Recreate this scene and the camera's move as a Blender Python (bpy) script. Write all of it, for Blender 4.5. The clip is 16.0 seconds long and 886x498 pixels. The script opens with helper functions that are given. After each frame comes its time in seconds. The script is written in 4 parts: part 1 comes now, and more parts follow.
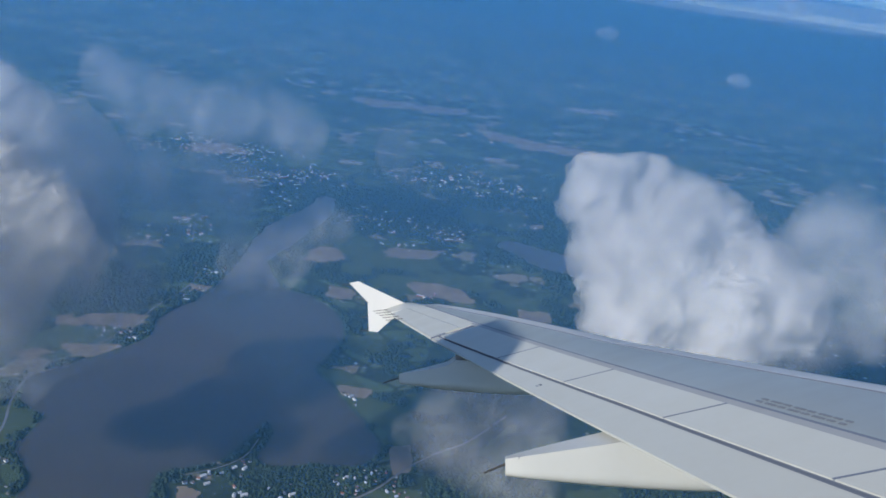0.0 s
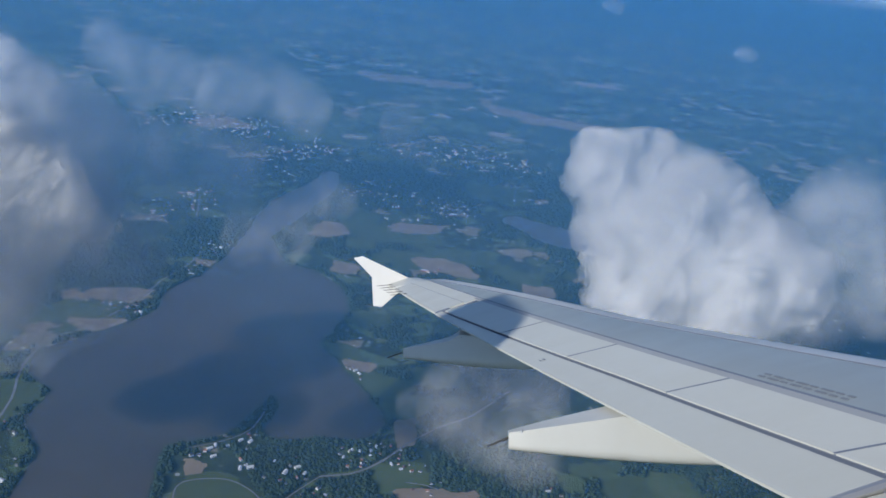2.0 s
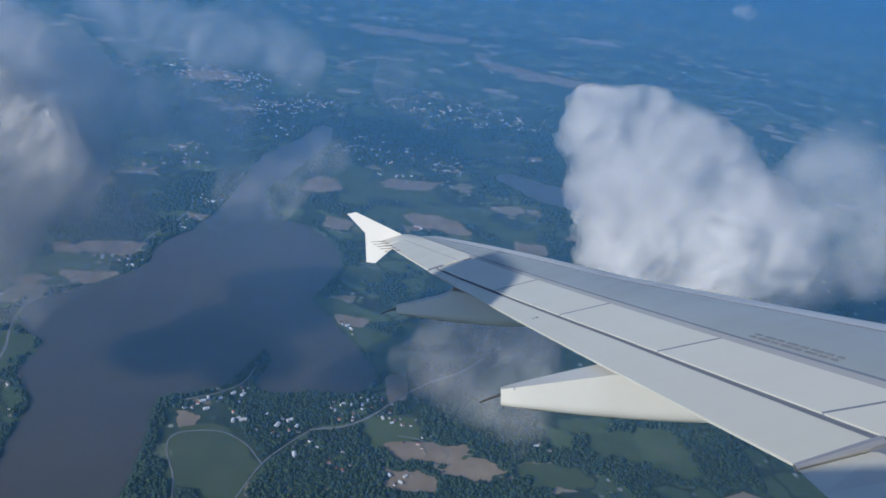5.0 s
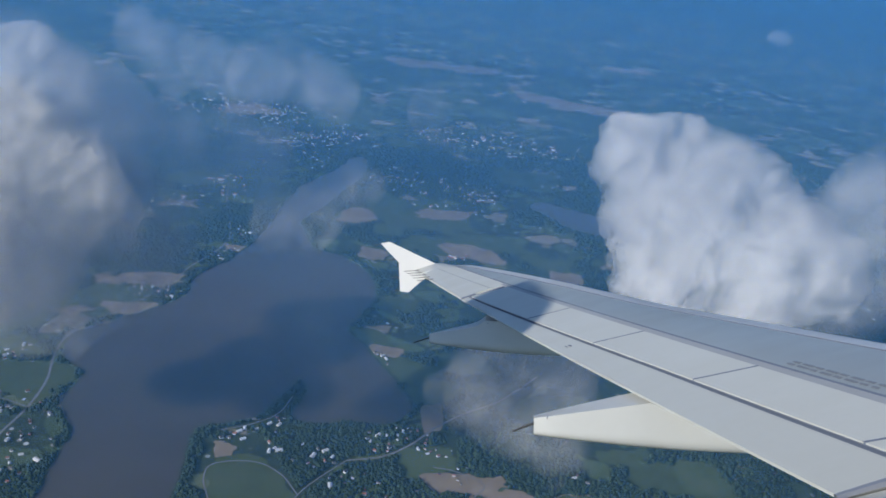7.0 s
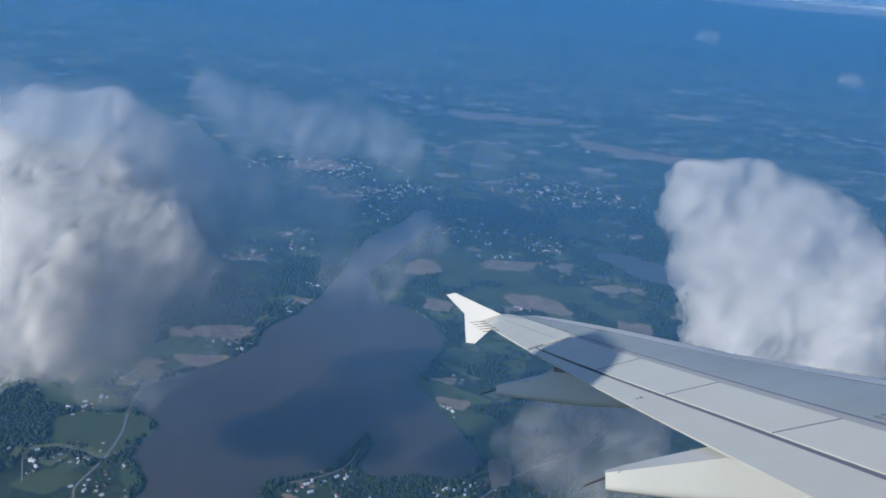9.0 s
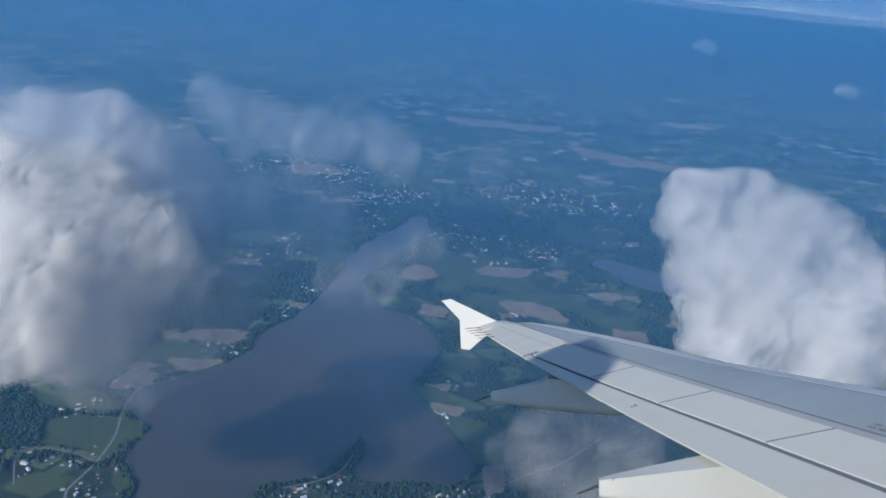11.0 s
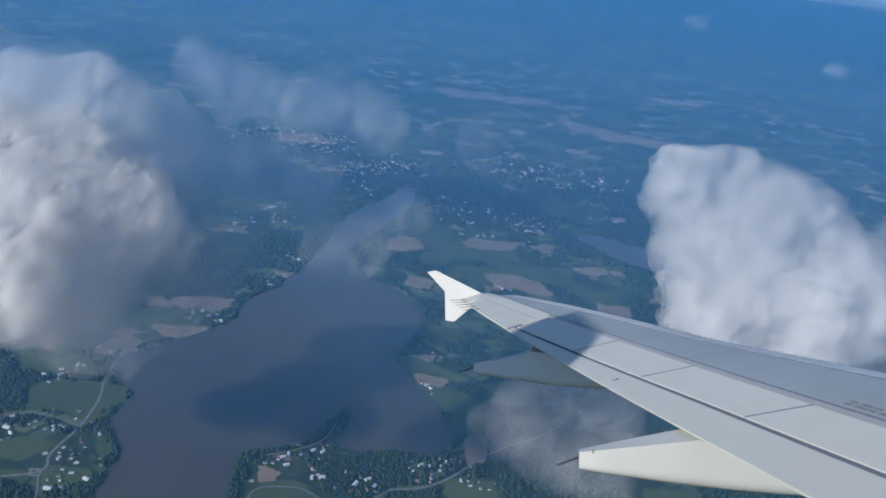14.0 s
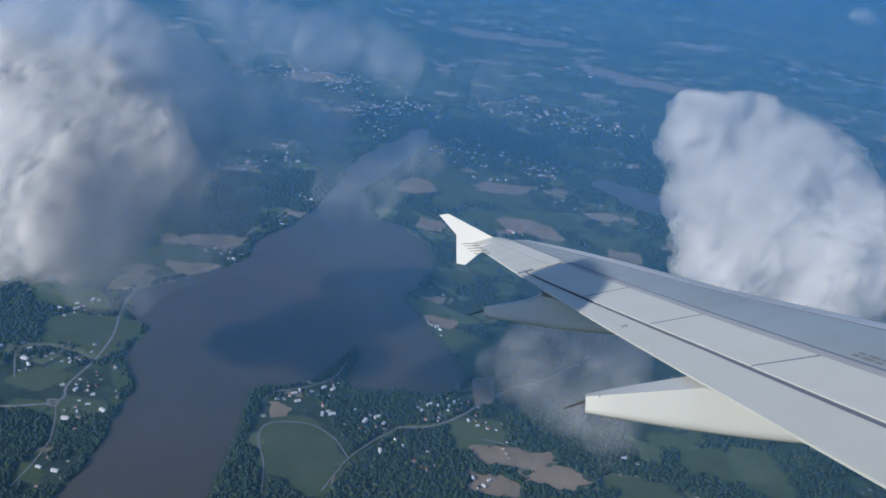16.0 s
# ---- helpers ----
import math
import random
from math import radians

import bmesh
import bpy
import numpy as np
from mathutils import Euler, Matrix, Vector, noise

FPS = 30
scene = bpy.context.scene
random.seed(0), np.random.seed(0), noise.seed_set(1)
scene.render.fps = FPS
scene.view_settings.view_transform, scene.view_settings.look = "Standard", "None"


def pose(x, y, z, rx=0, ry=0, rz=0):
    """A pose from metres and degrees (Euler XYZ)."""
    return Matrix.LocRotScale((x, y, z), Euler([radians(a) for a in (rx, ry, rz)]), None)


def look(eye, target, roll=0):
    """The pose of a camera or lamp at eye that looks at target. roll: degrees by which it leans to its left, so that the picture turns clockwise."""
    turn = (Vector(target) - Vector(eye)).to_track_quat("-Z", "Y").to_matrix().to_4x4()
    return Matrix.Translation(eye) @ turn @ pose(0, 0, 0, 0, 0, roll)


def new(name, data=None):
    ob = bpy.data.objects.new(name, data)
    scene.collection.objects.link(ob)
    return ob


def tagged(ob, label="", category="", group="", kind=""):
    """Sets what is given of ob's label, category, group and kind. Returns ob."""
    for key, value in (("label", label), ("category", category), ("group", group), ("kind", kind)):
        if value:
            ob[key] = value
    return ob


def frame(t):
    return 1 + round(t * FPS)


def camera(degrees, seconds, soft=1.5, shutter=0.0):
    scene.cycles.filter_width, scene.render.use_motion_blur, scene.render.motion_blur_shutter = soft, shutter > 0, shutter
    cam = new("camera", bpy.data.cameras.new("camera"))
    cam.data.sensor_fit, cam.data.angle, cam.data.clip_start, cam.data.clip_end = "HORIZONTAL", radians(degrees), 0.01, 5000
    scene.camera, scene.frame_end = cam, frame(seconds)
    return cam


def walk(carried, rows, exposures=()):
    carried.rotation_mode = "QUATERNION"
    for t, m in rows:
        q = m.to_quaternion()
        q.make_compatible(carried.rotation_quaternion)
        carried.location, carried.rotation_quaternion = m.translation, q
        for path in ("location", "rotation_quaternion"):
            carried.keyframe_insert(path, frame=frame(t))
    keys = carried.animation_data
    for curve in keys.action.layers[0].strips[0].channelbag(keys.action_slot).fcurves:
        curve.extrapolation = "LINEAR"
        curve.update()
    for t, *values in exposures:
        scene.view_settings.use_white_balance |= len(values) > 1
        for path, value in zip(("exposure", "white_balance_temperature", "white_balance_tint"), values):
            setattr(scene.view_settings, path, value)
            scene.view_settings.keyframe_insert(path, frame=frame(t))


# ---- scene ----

# ---- camera and walk ----
cam = camera(58.03, 16.0, soft=1.7)
walk(cam, [
    (0.0, pose(0.003, -0.002, 110.001, 69.22, -7.84, -2.42)),
    (0.5, pose(-0.004, 0.003, 110.000, 69.20, -7.58, -2.50)),
    (1.0, pose(-0.003, 0.004, 109.999, 68.78, -8.15, -2.09)),
    (1.5, pose(-0.004, 0.005, 110.002, 67.79, -7.96, -2.04)),
    (2.0, pose(0.006, -0.003, 110.004, 67.38, -7.77, -2.11)),
    (2.5, pose(0.011, -0.009, 110.000, 67.88, -7.94, -2.21)),
    (3.0, pose(0.002, 0.002, 110.000, 67.88, -8.18, -2.13)),
    (3.5, pose(0.004, -0.003, 110.001, 68.18, -8.07, -2.06)),
    (4.0, pose(0.009, -0.001, 109.998, 68.11, -8.09, -1.73)),
    (4.5, pose(-0.005, 0.007, 109.998, 66.42, -8.31, -1.74)),
    (4.7, pose(-0.011, 0.014, 110.001, 64.30, -8.60, -2.32)),
    (7.0, pose(0.016, -0.011, 110.001, 66.14, -7.21, -0.20)),
    (7.5, pose(0.018, -0.016, 109.998, 67.66, -5.79, 1.83)),
    (8.0, pose(0.014, -0.012, 109.991, 69.12, -5.33, 3.24)),
    (8.5, pose(0.013, -0.013, 109.993, 69.38, -4.80, 3.86)),
    (11.0, pose(0.014, -0.016, 109.999, 69.81, -5.42, 3.79)),
    (11.5, pose(0.019, -0.013, 109.995, 70.34, -6.38, 3.56)),
    (12.0, pose(0.021, -0.019, 109.992, 70.68, -6.66, 3.23)),
    (12.5, pose(0.008, -0.006, 109.995, 70.83, -6.94, 3.23)),
    (13.0, pose(0.019, -0.014, 109.995, 70.68, -6.66, 3.19)),
    (13.5, pose(0.018, -0.008, 109.990, 69.15, -6.71, 3.27)),
    (14.0, pose(0.017, -0.009, 109.993, 67.84, -6.81, 3.28)),
    (14.5, pose(0.009, -0.001, 110.002, 64.83, -7.17, 3.35)),
    (15.0, pose(0.016, -0.008, 110.004, 64.19, -7.39, 3.75)),
    (15.5, pose(0.012, -0.007, 109.999, 63.72, -7.45, 4.14)),
    (16.0, pose(0.015, -0.007, 110.000, 63.58, -7.51, 4.54)),
])

# ---- light ----
SUN_DIR = Vector((-0.80, -0.44, 0.41)).normalized()
elev = math.asin(SUN_DIR.z)
sun = new("sun", bpy.data.lights.new("sun", "SUN"))
sun.data.energy, sun.data.angle, sun.data.color = 3.2, radians(0.5), (1.0, 0.955, 0.885)
sun.matrix_world = look(SUN_DIR * 50, (0, 0, 0))
world = bpy.data.worlds.new("world")
scene.world = world
world.use_nodes = True
wn = world.node_tree
sky = wn.nodes.new("ShaderNodeTexSky")
sky.sky_type, sky.sun_disc = "NISHITA", False
sky.sun_elevation, sky.sun_rotation = elev, math.atan2(SUN_DIR.x, SUN_DIR.y)
sky.altitude, sky.air_density, sky.dust_density, sky.ozone_density = 6000, 0.9, 0.0, 1.5
wn.links.new(sky.outputs[0], wn.nodes["Background"].inputs[0])
wn.nodes["Background"].inputs[1].default_value = 0.15
scene.view_settings.exposure = 0.68
scene.cycles.transparent_max_bounces = 96
scene.cycles.max_bounces, scene.cycles.diffuse_bounces, scene.cycles.transmission_bounces = 8, 7, 7


# ---- materials ----
def material(name):
    m = bpy.data.materials.new(name)
    m.use_nodes = True
    t = m.node_tree
    return m, t, t.nodes["Principled BSDF"], t.nodes["Material Output"]


def node(t, kind, **values):
    n = t.nodes.new(kind)
    for k, v in values.items():
        n.inputs[k.replace("_", " ")].default_value = v
    return n


def ramp(t, fac, stops, constant=False):
    n = t.nodes.new("ShaderNodeValToRGB")
    if constant:
        n.color_ramp.interpolation = "CONSTANT"
    e = n.color_ramp.elements
    while len(e) < len(stops):
        e.new(0.5)
    for el, (p, c) in zip(e, stops):
        el.position, el.color = p, (*c, 1)
    t.links.new(fac, n.inputs[0])
    return n.outputs[0]


def mix(t, fac, a, b, blend="MIX"):
    n = t.nodes.new("ShaderNodeMix")
    n.data_type, n.blend_type = "RGBA", blend
    for sock, v in ((n.inputs[0], fac), (n.inputs[6], a), (n.inputs[7], b)):
        if isinstance(v, (int, float)):
            sock.default_value = v
        elif isinstance(v, tuple):
            sock.default_value = (*v, 1)
        else:
            t.links.new(v, sock)
    return n.outputs[2]


def maths(t, op, a, b=None, clamp=False):
    n = t.nodes.new("ShaderNodeMath")
    n.operation, n.use_clamp = op, clamp
    for sock, v in zip(n.inputs, (a, b)):
        if v is None:
            continue
        if isinstance(v, (int, float)):
            sock.default_value = v
        else:
            t.links.new(v, sock)
    return n.outputs[0]


def coords(t):
    return t.nodes.new("ShaderNodeTexCoord").outputs["Object"]


def tex(t, kind, vec, scale, detail=None, rough=None):
    n = t.nodes.new(kind)
    n.inputs["Scale"].default_value = scale
    if detail is not None:
        n.inputs["Detail"].default_value = detail
    if rough is not None:
        n.inputs["Roughness"].default_value = rough
    t.links.new(vec, n.inputs["Vector"])
    return n


def stretched(t, vec, scale):
    n = t.nodes.new("ShaderNodeMapping")
    n.inputs["Scale"].default_value = scale
    t.links.new(vec, n.inputs["Vector"])
    return n.outputs[0]


def paint(name, colour, rough=0.35, dirt=0.12, metal=0.0):
    """Aircraft paint: a fine mottling, and streaks of grime that run with the air."""
    m, t, b, _ = material(name)
    v = coords(t)
    streak = tex(t, "ShaderNodeTexNoise", stretched(t, v, (2.2, 0.6, 1)), 1.1, 5, 0.55).outputs[0]
    fine = tex(t, "ShaderNodeTexNoise", v, 14, 4, 0.6).outputs[0]
    dark = tuple(c * (1 - 2.2 * dirt) for c in colour)
    c1 = mix(t, maths(t, "MULTIPLY", streak, 0.5), colour, dark)
    c2 = mix(t, maths(t, "MULTIPLY", fine, 0.25), c1, tuple(c * 0.8 for c in colour))
    t.links.new(c2, b.inputs["Base Color"])
    r = maths(t, "ADD", maths(t, "MULTIPLY", streak, 0.25), rough - 0.12)
    t.links.new(r, b.inputs["Roughness"])
    b.inputs["Metallic"].default_value = metal
    return m


SKIN = paint("grey_wing_paint", (0.20, 0.23, 0.245), 0.36)
SPOILER = paint("light_grey_paint", (0.40, 0.41, 0.385), 0.4, 0.08)
FLAP = paint("grey_flap_paint", (0.385, 0.395, 0.37), 0.4, 0.08)
STRIP = paint("seal_strip_grey", (0.25, 0.265, 0.28), 0.5)
SLAT = paint("slat_paint", (0.29, 0.31, 0.335), 0.35)
WHITE = paint("white_paint", (0.46, 0.463, 0.435), 0.38, 0.06)
FENCE = paint("fence_white_paint", (0.66, 0.65, 0.62), 0.38, 0.05)
GAP = paint("dark_gap", (0.11, 0.135, 0.19), 0.7)
WICK = paint("black_wick", (0.03, 0.03, 0.03), 0.6)
METAL = paint("bare_metal", (0.55, 0.55, 0.55), 0.35, 0.1, 0.8)
MARKING = paint("marking_grey", (0.135, 0.155, 0.19), 0.6)


def cloud_material(name, lo, hi, strongest, patchy, size, evenly=0.6):
    """Droplets as sheets that let part of the light by: denser shells hide more."""
    m, t, b, out = material(name)
    t.nodes.remove(b)
    v = coords(t)
    d = t.nodes.new("ShaderNodeAttribute")
    d.attribute_name = "density"
    n = tex(t, "ShaderNodeTexNoise", v, size, 3, 0.55).outputs[0]
    mr = node(t, "ShaderNodeMapRange", From_Min=lo, From_Max=hi, To_Min=0.0, To_Max=strongest)
    mr.interpolation_type = "SMOOTHSTEP"
    t.links.new(maths(t, "ADD", d.outputs["Fac"], maths(t, "MULTIPLY", maths(t, "SUBTRACT", n, 0.5), patchy)), mr.inputs["Value"])
    white = (0.98, 0.98, 0.98, 1)
    soft = t.nodes.new("ShaderNodeAttribute")
    soft.attribute_name = "billow"
    # Normals fixed on the sun's line, so shells are lit whichever way they face.
    lit = [t.nodes.new("ShaderNodeCombineXYZ") for _ in range(2)]
    for n, sign in zip(lit, (1, -1)):
        for k in range(3):
            n.inputs[k].default_value = sign * SUN_DIR[k]
    pairs = []
    for a, b in ((soft.outputs["Vector"], soft.outputs["Vector"]), (lit[0].outputs[0], lit[1].outputs[0])):
        dif, tra, both = node(t, "ShaderNodeBsdfDiffuse", Color=white), node(t, "ShaderNodeBsdfTranslucent", Color=white), node(t, "ShaderNodeMixShader", Fac=0.5)
        t.links.new(a, dif.inputs["Normal"])
        t.links.new(b, tra.inputs["Normal"])
        t.links.new(dif.outputs[0], both.inputs[1])
        t.links.new(tra.outputs[0], both.inputs[2])
        pairs.append(both)
    body = node(t, "ShaderNodeMixShader", Fac=evenly)
    for k in range(2):
        t.links.new(pairs[k].outputs[0], body.inputs[1 + k])
    clear = t.nodes.new("ShaderNodeBsdfTransparent")
    ms = t.nodes.new("ShaderNodeMixShader")
    t.links.new(mr.outputs[0], ms.inputs[0])
    t.links.new(clear.outputs[0], ms.inputs[1])
    t.links.new(body.outputs[0], ms.inputs[2])
    t.links.new(ms.outputs[0], out.inputs[0])
    return m


CLOUD = cloud_material("cloud", -0.56, 0.85, 0.33, 0.9, 0.08, 0.75)
VEIL = cloud_material("cloud_veil", -0.40, 0.75, 0.115, 0.9, 0.08)
WISP = cloud_material("cloud_wisp", -0.35, 0.75, 0.042, 0.9, 0.12)
SHRED = cloud_material("cloud_shred", -0.35, 0.75, 0.030, 1.2, 0.12)

# ---- helpers for parts ----


def mesh_from(name, verts, faces, mat, smooth=False):
    me = bpy.data.meshes.new(name)
    me.from_pydata([tuple(map(float, v)) for v in verts], [], [tuple(map(int, f)) for f in faces])
    me.materials.append(mat)
    if smooth:
        me.polygons.foreach_set("use_smooth", [True] * len(me.polygons))
    me.update()
    return me


def part(name, bm, mat, parent, label=""):
    """Links a bmesh or a mesh as one object under a thing or a part."""
    if isinstance(bm, bmesh.types.BMesh):
        me = bpy.data.meshes.new(name)
        bmesh.ops.recalc_face_normals(bm, faces=bm.faces)
        bm.to_mesh(me)
        bm.free()
        me.materials.append(mat)
    else:
        me = bm
    ob = new(name, me)
    ob.parent = parent
    return tagged(ob, label)


def box(bm, centre, size, turn=0.0):
    m = Matrix.Translation(centre) @ Matrix.Rotation(turn, 4, "Z") @ Matrix.Diagonal((*size, 1))
    return bmesh.ops.create_cube(bm, size=1, matrix=m)["verts"]


def rod(bm, a, b, r0, r1=None, sides=6):
    a, b = Vector(a), Vector(b)
    q = (b - a).to_track_quat("Z", "Y").to_matrix().to_4x4()
    bmesh.ops.create_cone(bm, cap_ends=True, segments=sides, radius1=r0, radius2=r0 if r1 is None else r1,
                          depth=(b - a).length, matrix=Matrix.Translation((a + b) / 2) @ q)


# ---- the airliner ----
# Its own axes: x outboard to the left, y aft, z up.
AXES = Matrix(((0.13457, -0.98468, -0.11087, 3.1809), (0.89057, 0.07112, 0.44926, -2.7096),
               (-0.43449, -0.15919, 0.88650, 109.8269), (0, 0, 0, 1)))
airliner = tagged(new("airliner"), "white and grey airliner wing with spoilers, flap fairings and wingtip fence", "airliner")
airliner.matrix_world = AXES


def trailing(x):
    return 1.7028 + 0.3151 * (x - 6.6)


def flap_line(x):
    return trailing(x) - (0.4201 - 0.0381 * (x - 6.6) - 0.055 * min(1, max(0, (x - 8.8) / 4.2)))


def spar_line(x):
    return trailing(x) - (0.9127 - 0.0380 * (x - 6.6))


def crest(x):
    return trailing(x) - (1.7052 - 0.1065 * (x - 6.6))


def height(x, y):
    z = 0.1051 * x + 0.2927 * (x / 17) ** 3 + 0.3308 * (trailing(x) - y)
    u = (trailing(x) - y) / (trailing(x) - crest(x))
    bend = -0.85 / (x + 4) + 0.055 * max(0, 1 - ((x - 13.6) / 2.8) ** 2) - 0.06 * max(0, (x - 15.8) / 1.1)
    return z + bend * max(0, (u - 0.55) / 0.45) ** 2 * (1 if u > 0.55 else 0)


def panel(x0, x1, fore, aft, lift=0.0, thick=0.03, nx=24, ny=6, skew=0.0, bottom=None):
    """A skin panel between two lines of the wing, from station x0 to x1. skew: how far its ends lean inboard going forward."""
    bm = bmesh.new()
    grid = []
    for side in (0, 1):
        rows = []
        for i in range(nx + 1):
            row = []
            for j in range(ny + 1):
                v = j / ny
                xs = x0 + (x1 - x0) * i / nx
                x = xs - skew * v
                y = aft(x) + (fore(x) - aft(x)) * v
                z = height(x, y) + lift
                if side:
                    z = z - thick if bottom is None else bottom(x, y)
                row.append(bm.verts.new((x, y, z)))
            rows.append(row)
        grid.append(rows)
    for i in range(nx):
        for j in range(ny):
            for g, flip in ((grid[0], False), (grid[1], True)):
                q = [g[i][j], g[i + 1][j], g[i + 1][j + 1], g[i][j + 1]]
                bm.faces.new(q[::-1] if flip else q)
    a, b = grid
    for i in range(nx):
        for j in (0, ny):
            bm.faces.new((a[i][j], a[i + 1][j], b[i + 1][j], b[i][j]))
    for j in range(ny):
        for i in (0, nx):
            bm.faces.new((a[i][j], a[i][j + 1], b[i][j + 1], b[i][j]))
    return bm


def wing_skin():
    """The box of the wing from the spar line over the crest to the nose, and its underside."""
    bm = bmesh.new()
    rings = []
    for i in range(61):
        x = 3.4 + (16.9 - 3.4) * i / 60
        c, s, te = crest(x), spar_line(x), trailing(x)
        nose = 0.95 - 0.043 * (x - 3.4)
        ring = [(s + 0.35 * (te - s), height(x, s) - 0.10 - 0.05)]
        for j in range(13):
            y = s + (c - s) * j / 12
            ring.append((y, height(x, y)))
        zc = height(x, c)
        for j in range(1, 9):
            a = j / 8 * math.pi / 2
            ring.append((c - nose * math.sin(a), zc - 0.02 * math.sin(a) - nose * 0.62 * (1 - math.cos(a))))
        zb = zc - nose * 0.64
        ring.append((c - nose * 0.5, zb - 0.13))
        ring.append((c + 0.4 * (s - c), min(zb - 0.05, height(x, s) - 0.25)))
        rings.append([bm.verts.new((x, y, z)) for y, z in ring])
    for a, b in zip(rings, rings[1:]):
        for k in range(len(a)):
            bm.faces.new((a[k], b[k], b[(k + 1) % len(a)], a[(k + 1) % len(a)]))
    bm.faces.new(rings[0])
    bm.faces.new(rings[-1][::-1])
    for f in bm.faces:
        f.smooth = True
    return bm


wing = part("wing_skin", wing_skin(), SKIN, airliner, "blue-grey painted wing box")
slat_edge = lambda x: crest(x) + 0.16 - 0.006 * x
part("slat", panel(3.4, 16.2, lambda x: crest(x) - 0.01, slat_edge, 0.006, 0.012, 60, 4), SLAT, airliner, "paler leading edge slat")
part("slat_gap", panel(3.4, 16.2, slat_edge, lambda x: slat_edge(x) + 0.014, 0.004, 0.01, 60, 1), GAP, airliner)
# the dark joint along the spar and the seal strip behind it
part("spar_joint", panel(3.4, 16.0, spar_line, lambda x: spar_line(x) + 0.03 - 0.0012 * x, 0.004, 0.05, 60, 1), GAP, airliner)
strip_aft = lambda x: spar_line(x) + 0.11 - 0.003 * x
part("seal_strip", panel(3.4, 13.6, lambda x: spar_line(x) + 0.03 - 0.0012 * x, strip_aft, 0.002, 0.05, 50, 2), STRIP, airliner, "darker grey seal strip")
spoiler_aft = lambda x: flap_line(x) - 0.008
for x0, x1 in ((4.6, 6.58), (6.6, 8.183), (8.2, 9.783), (9.8, 11.383), (11.4, 13.45)):
    part("spoiler", panel(x0, x1, strip_aft, spoiler_aft, 0.004, 0.010, 10, 4, 0.13), SPOILER, airliner, "light grey spoiler panel")
part("spoiler_bay", panel(4.6, 13.5, strip_aft, lambda x: flap_line(x) - 0.02, -0.010, 0.01, 40, 3), GAP, airliner, "dark joints between the spoilers")
for x in (6.582, 8.183, 9.783, 11.383):
    part("spoiler_joint", panel(x, x + 0.019, strip_aft, spoiler_aft, 0.0065, 0.006, 1, 4, 0.13), GAP, airliner)
part("spoiler_gap", panel(4.6, 13.5, lambda x: flap_line(x) - 0.06, lambda x: flap_line(x) + 0.10, -0.030, 0.02, 40, 1), GAP, airliner, "dark gap behind the spoilers")
part("flap", panel(6.2, 13.55, lambda x: flap_line(x) + 0.026 - 0.0016 * (x - 6.6), trailing, -0.012, 0.05, 40, 4,
                   bottom=lambda x, y: height(x, y) - 0.03 - 0.22 * (trailing(x) - y)), FLAP, airliner, "grey outboard flap")
part("aileron", panel(13.57, 16.35, lambda x: trailing(x) - 0.42 + 0.05 * (x - 13.57), trailing, 0.0, 0.04, 16, 4,
                      bottom=lambda x, y: height(x, y) - 0.03 - 0.15 * (trailing(x) - y)), SPOILER, airliner, "pale grey aileron")
part("tip_skin", panel(13.52, 16.905, lambda x: spar_line(x) + 0.004, lambda x: trailing(x) - 0.425 + 0.05 * (x - 13.57) if x < 16.36 else trailing(x), -0.003, 0.06, 30, 4), SPOILER, airliner)
part("aileron_joint", panel(13.53, 13.57, lambda x: flap_line(x) - 0.1, trailing, 0.003, 0.05, 1, 3), GAP, airliner)


def inner_flap():
    bm = bmesh.new()
    rows = []
    for i in range(13):
        x = 2.4 + 3.74 * i / 12
        te = 1.59 + 0.02 * (6.2 - x)
        rows.append([(x, te, height(6.2, 1.577) - 0.02 - 0.1 * (6.2 - x)), (x, flap_line(x) + 0.05, height(x, flap_line(x)) - 0.05),
                     (x, flap_line(x) + 0.05, height(x, flap_line(x)) - 0.2)])
    vs = [[bm.verts.new(p) for p in r] for r in rows]
    for a, b in zip(vs, vs[1:]):
        for k in range(3):
            bm.faces.new((a[k], b[k], b[(k + 1) % 3], a[(k + 1) % 3]))
    bm.faces.new(vs[0])
    bm.faces.new(vs[-1])
    return bm


part("inner_flap", inner_flap(), FLAP, airliner)
bm = bmesh.new()
rod(bm, (6.17, flap_line(6.2), height(6.2, flap_line(6.2)) - 0.02), (6.17, trailing(6.2) + 0.02, height(6.2, trailing(6.2)) - 0.02), 0.035, 0.025, 8)
part("flap_seal", bm, METAL, airliner, "worn bare metal flap end seal")


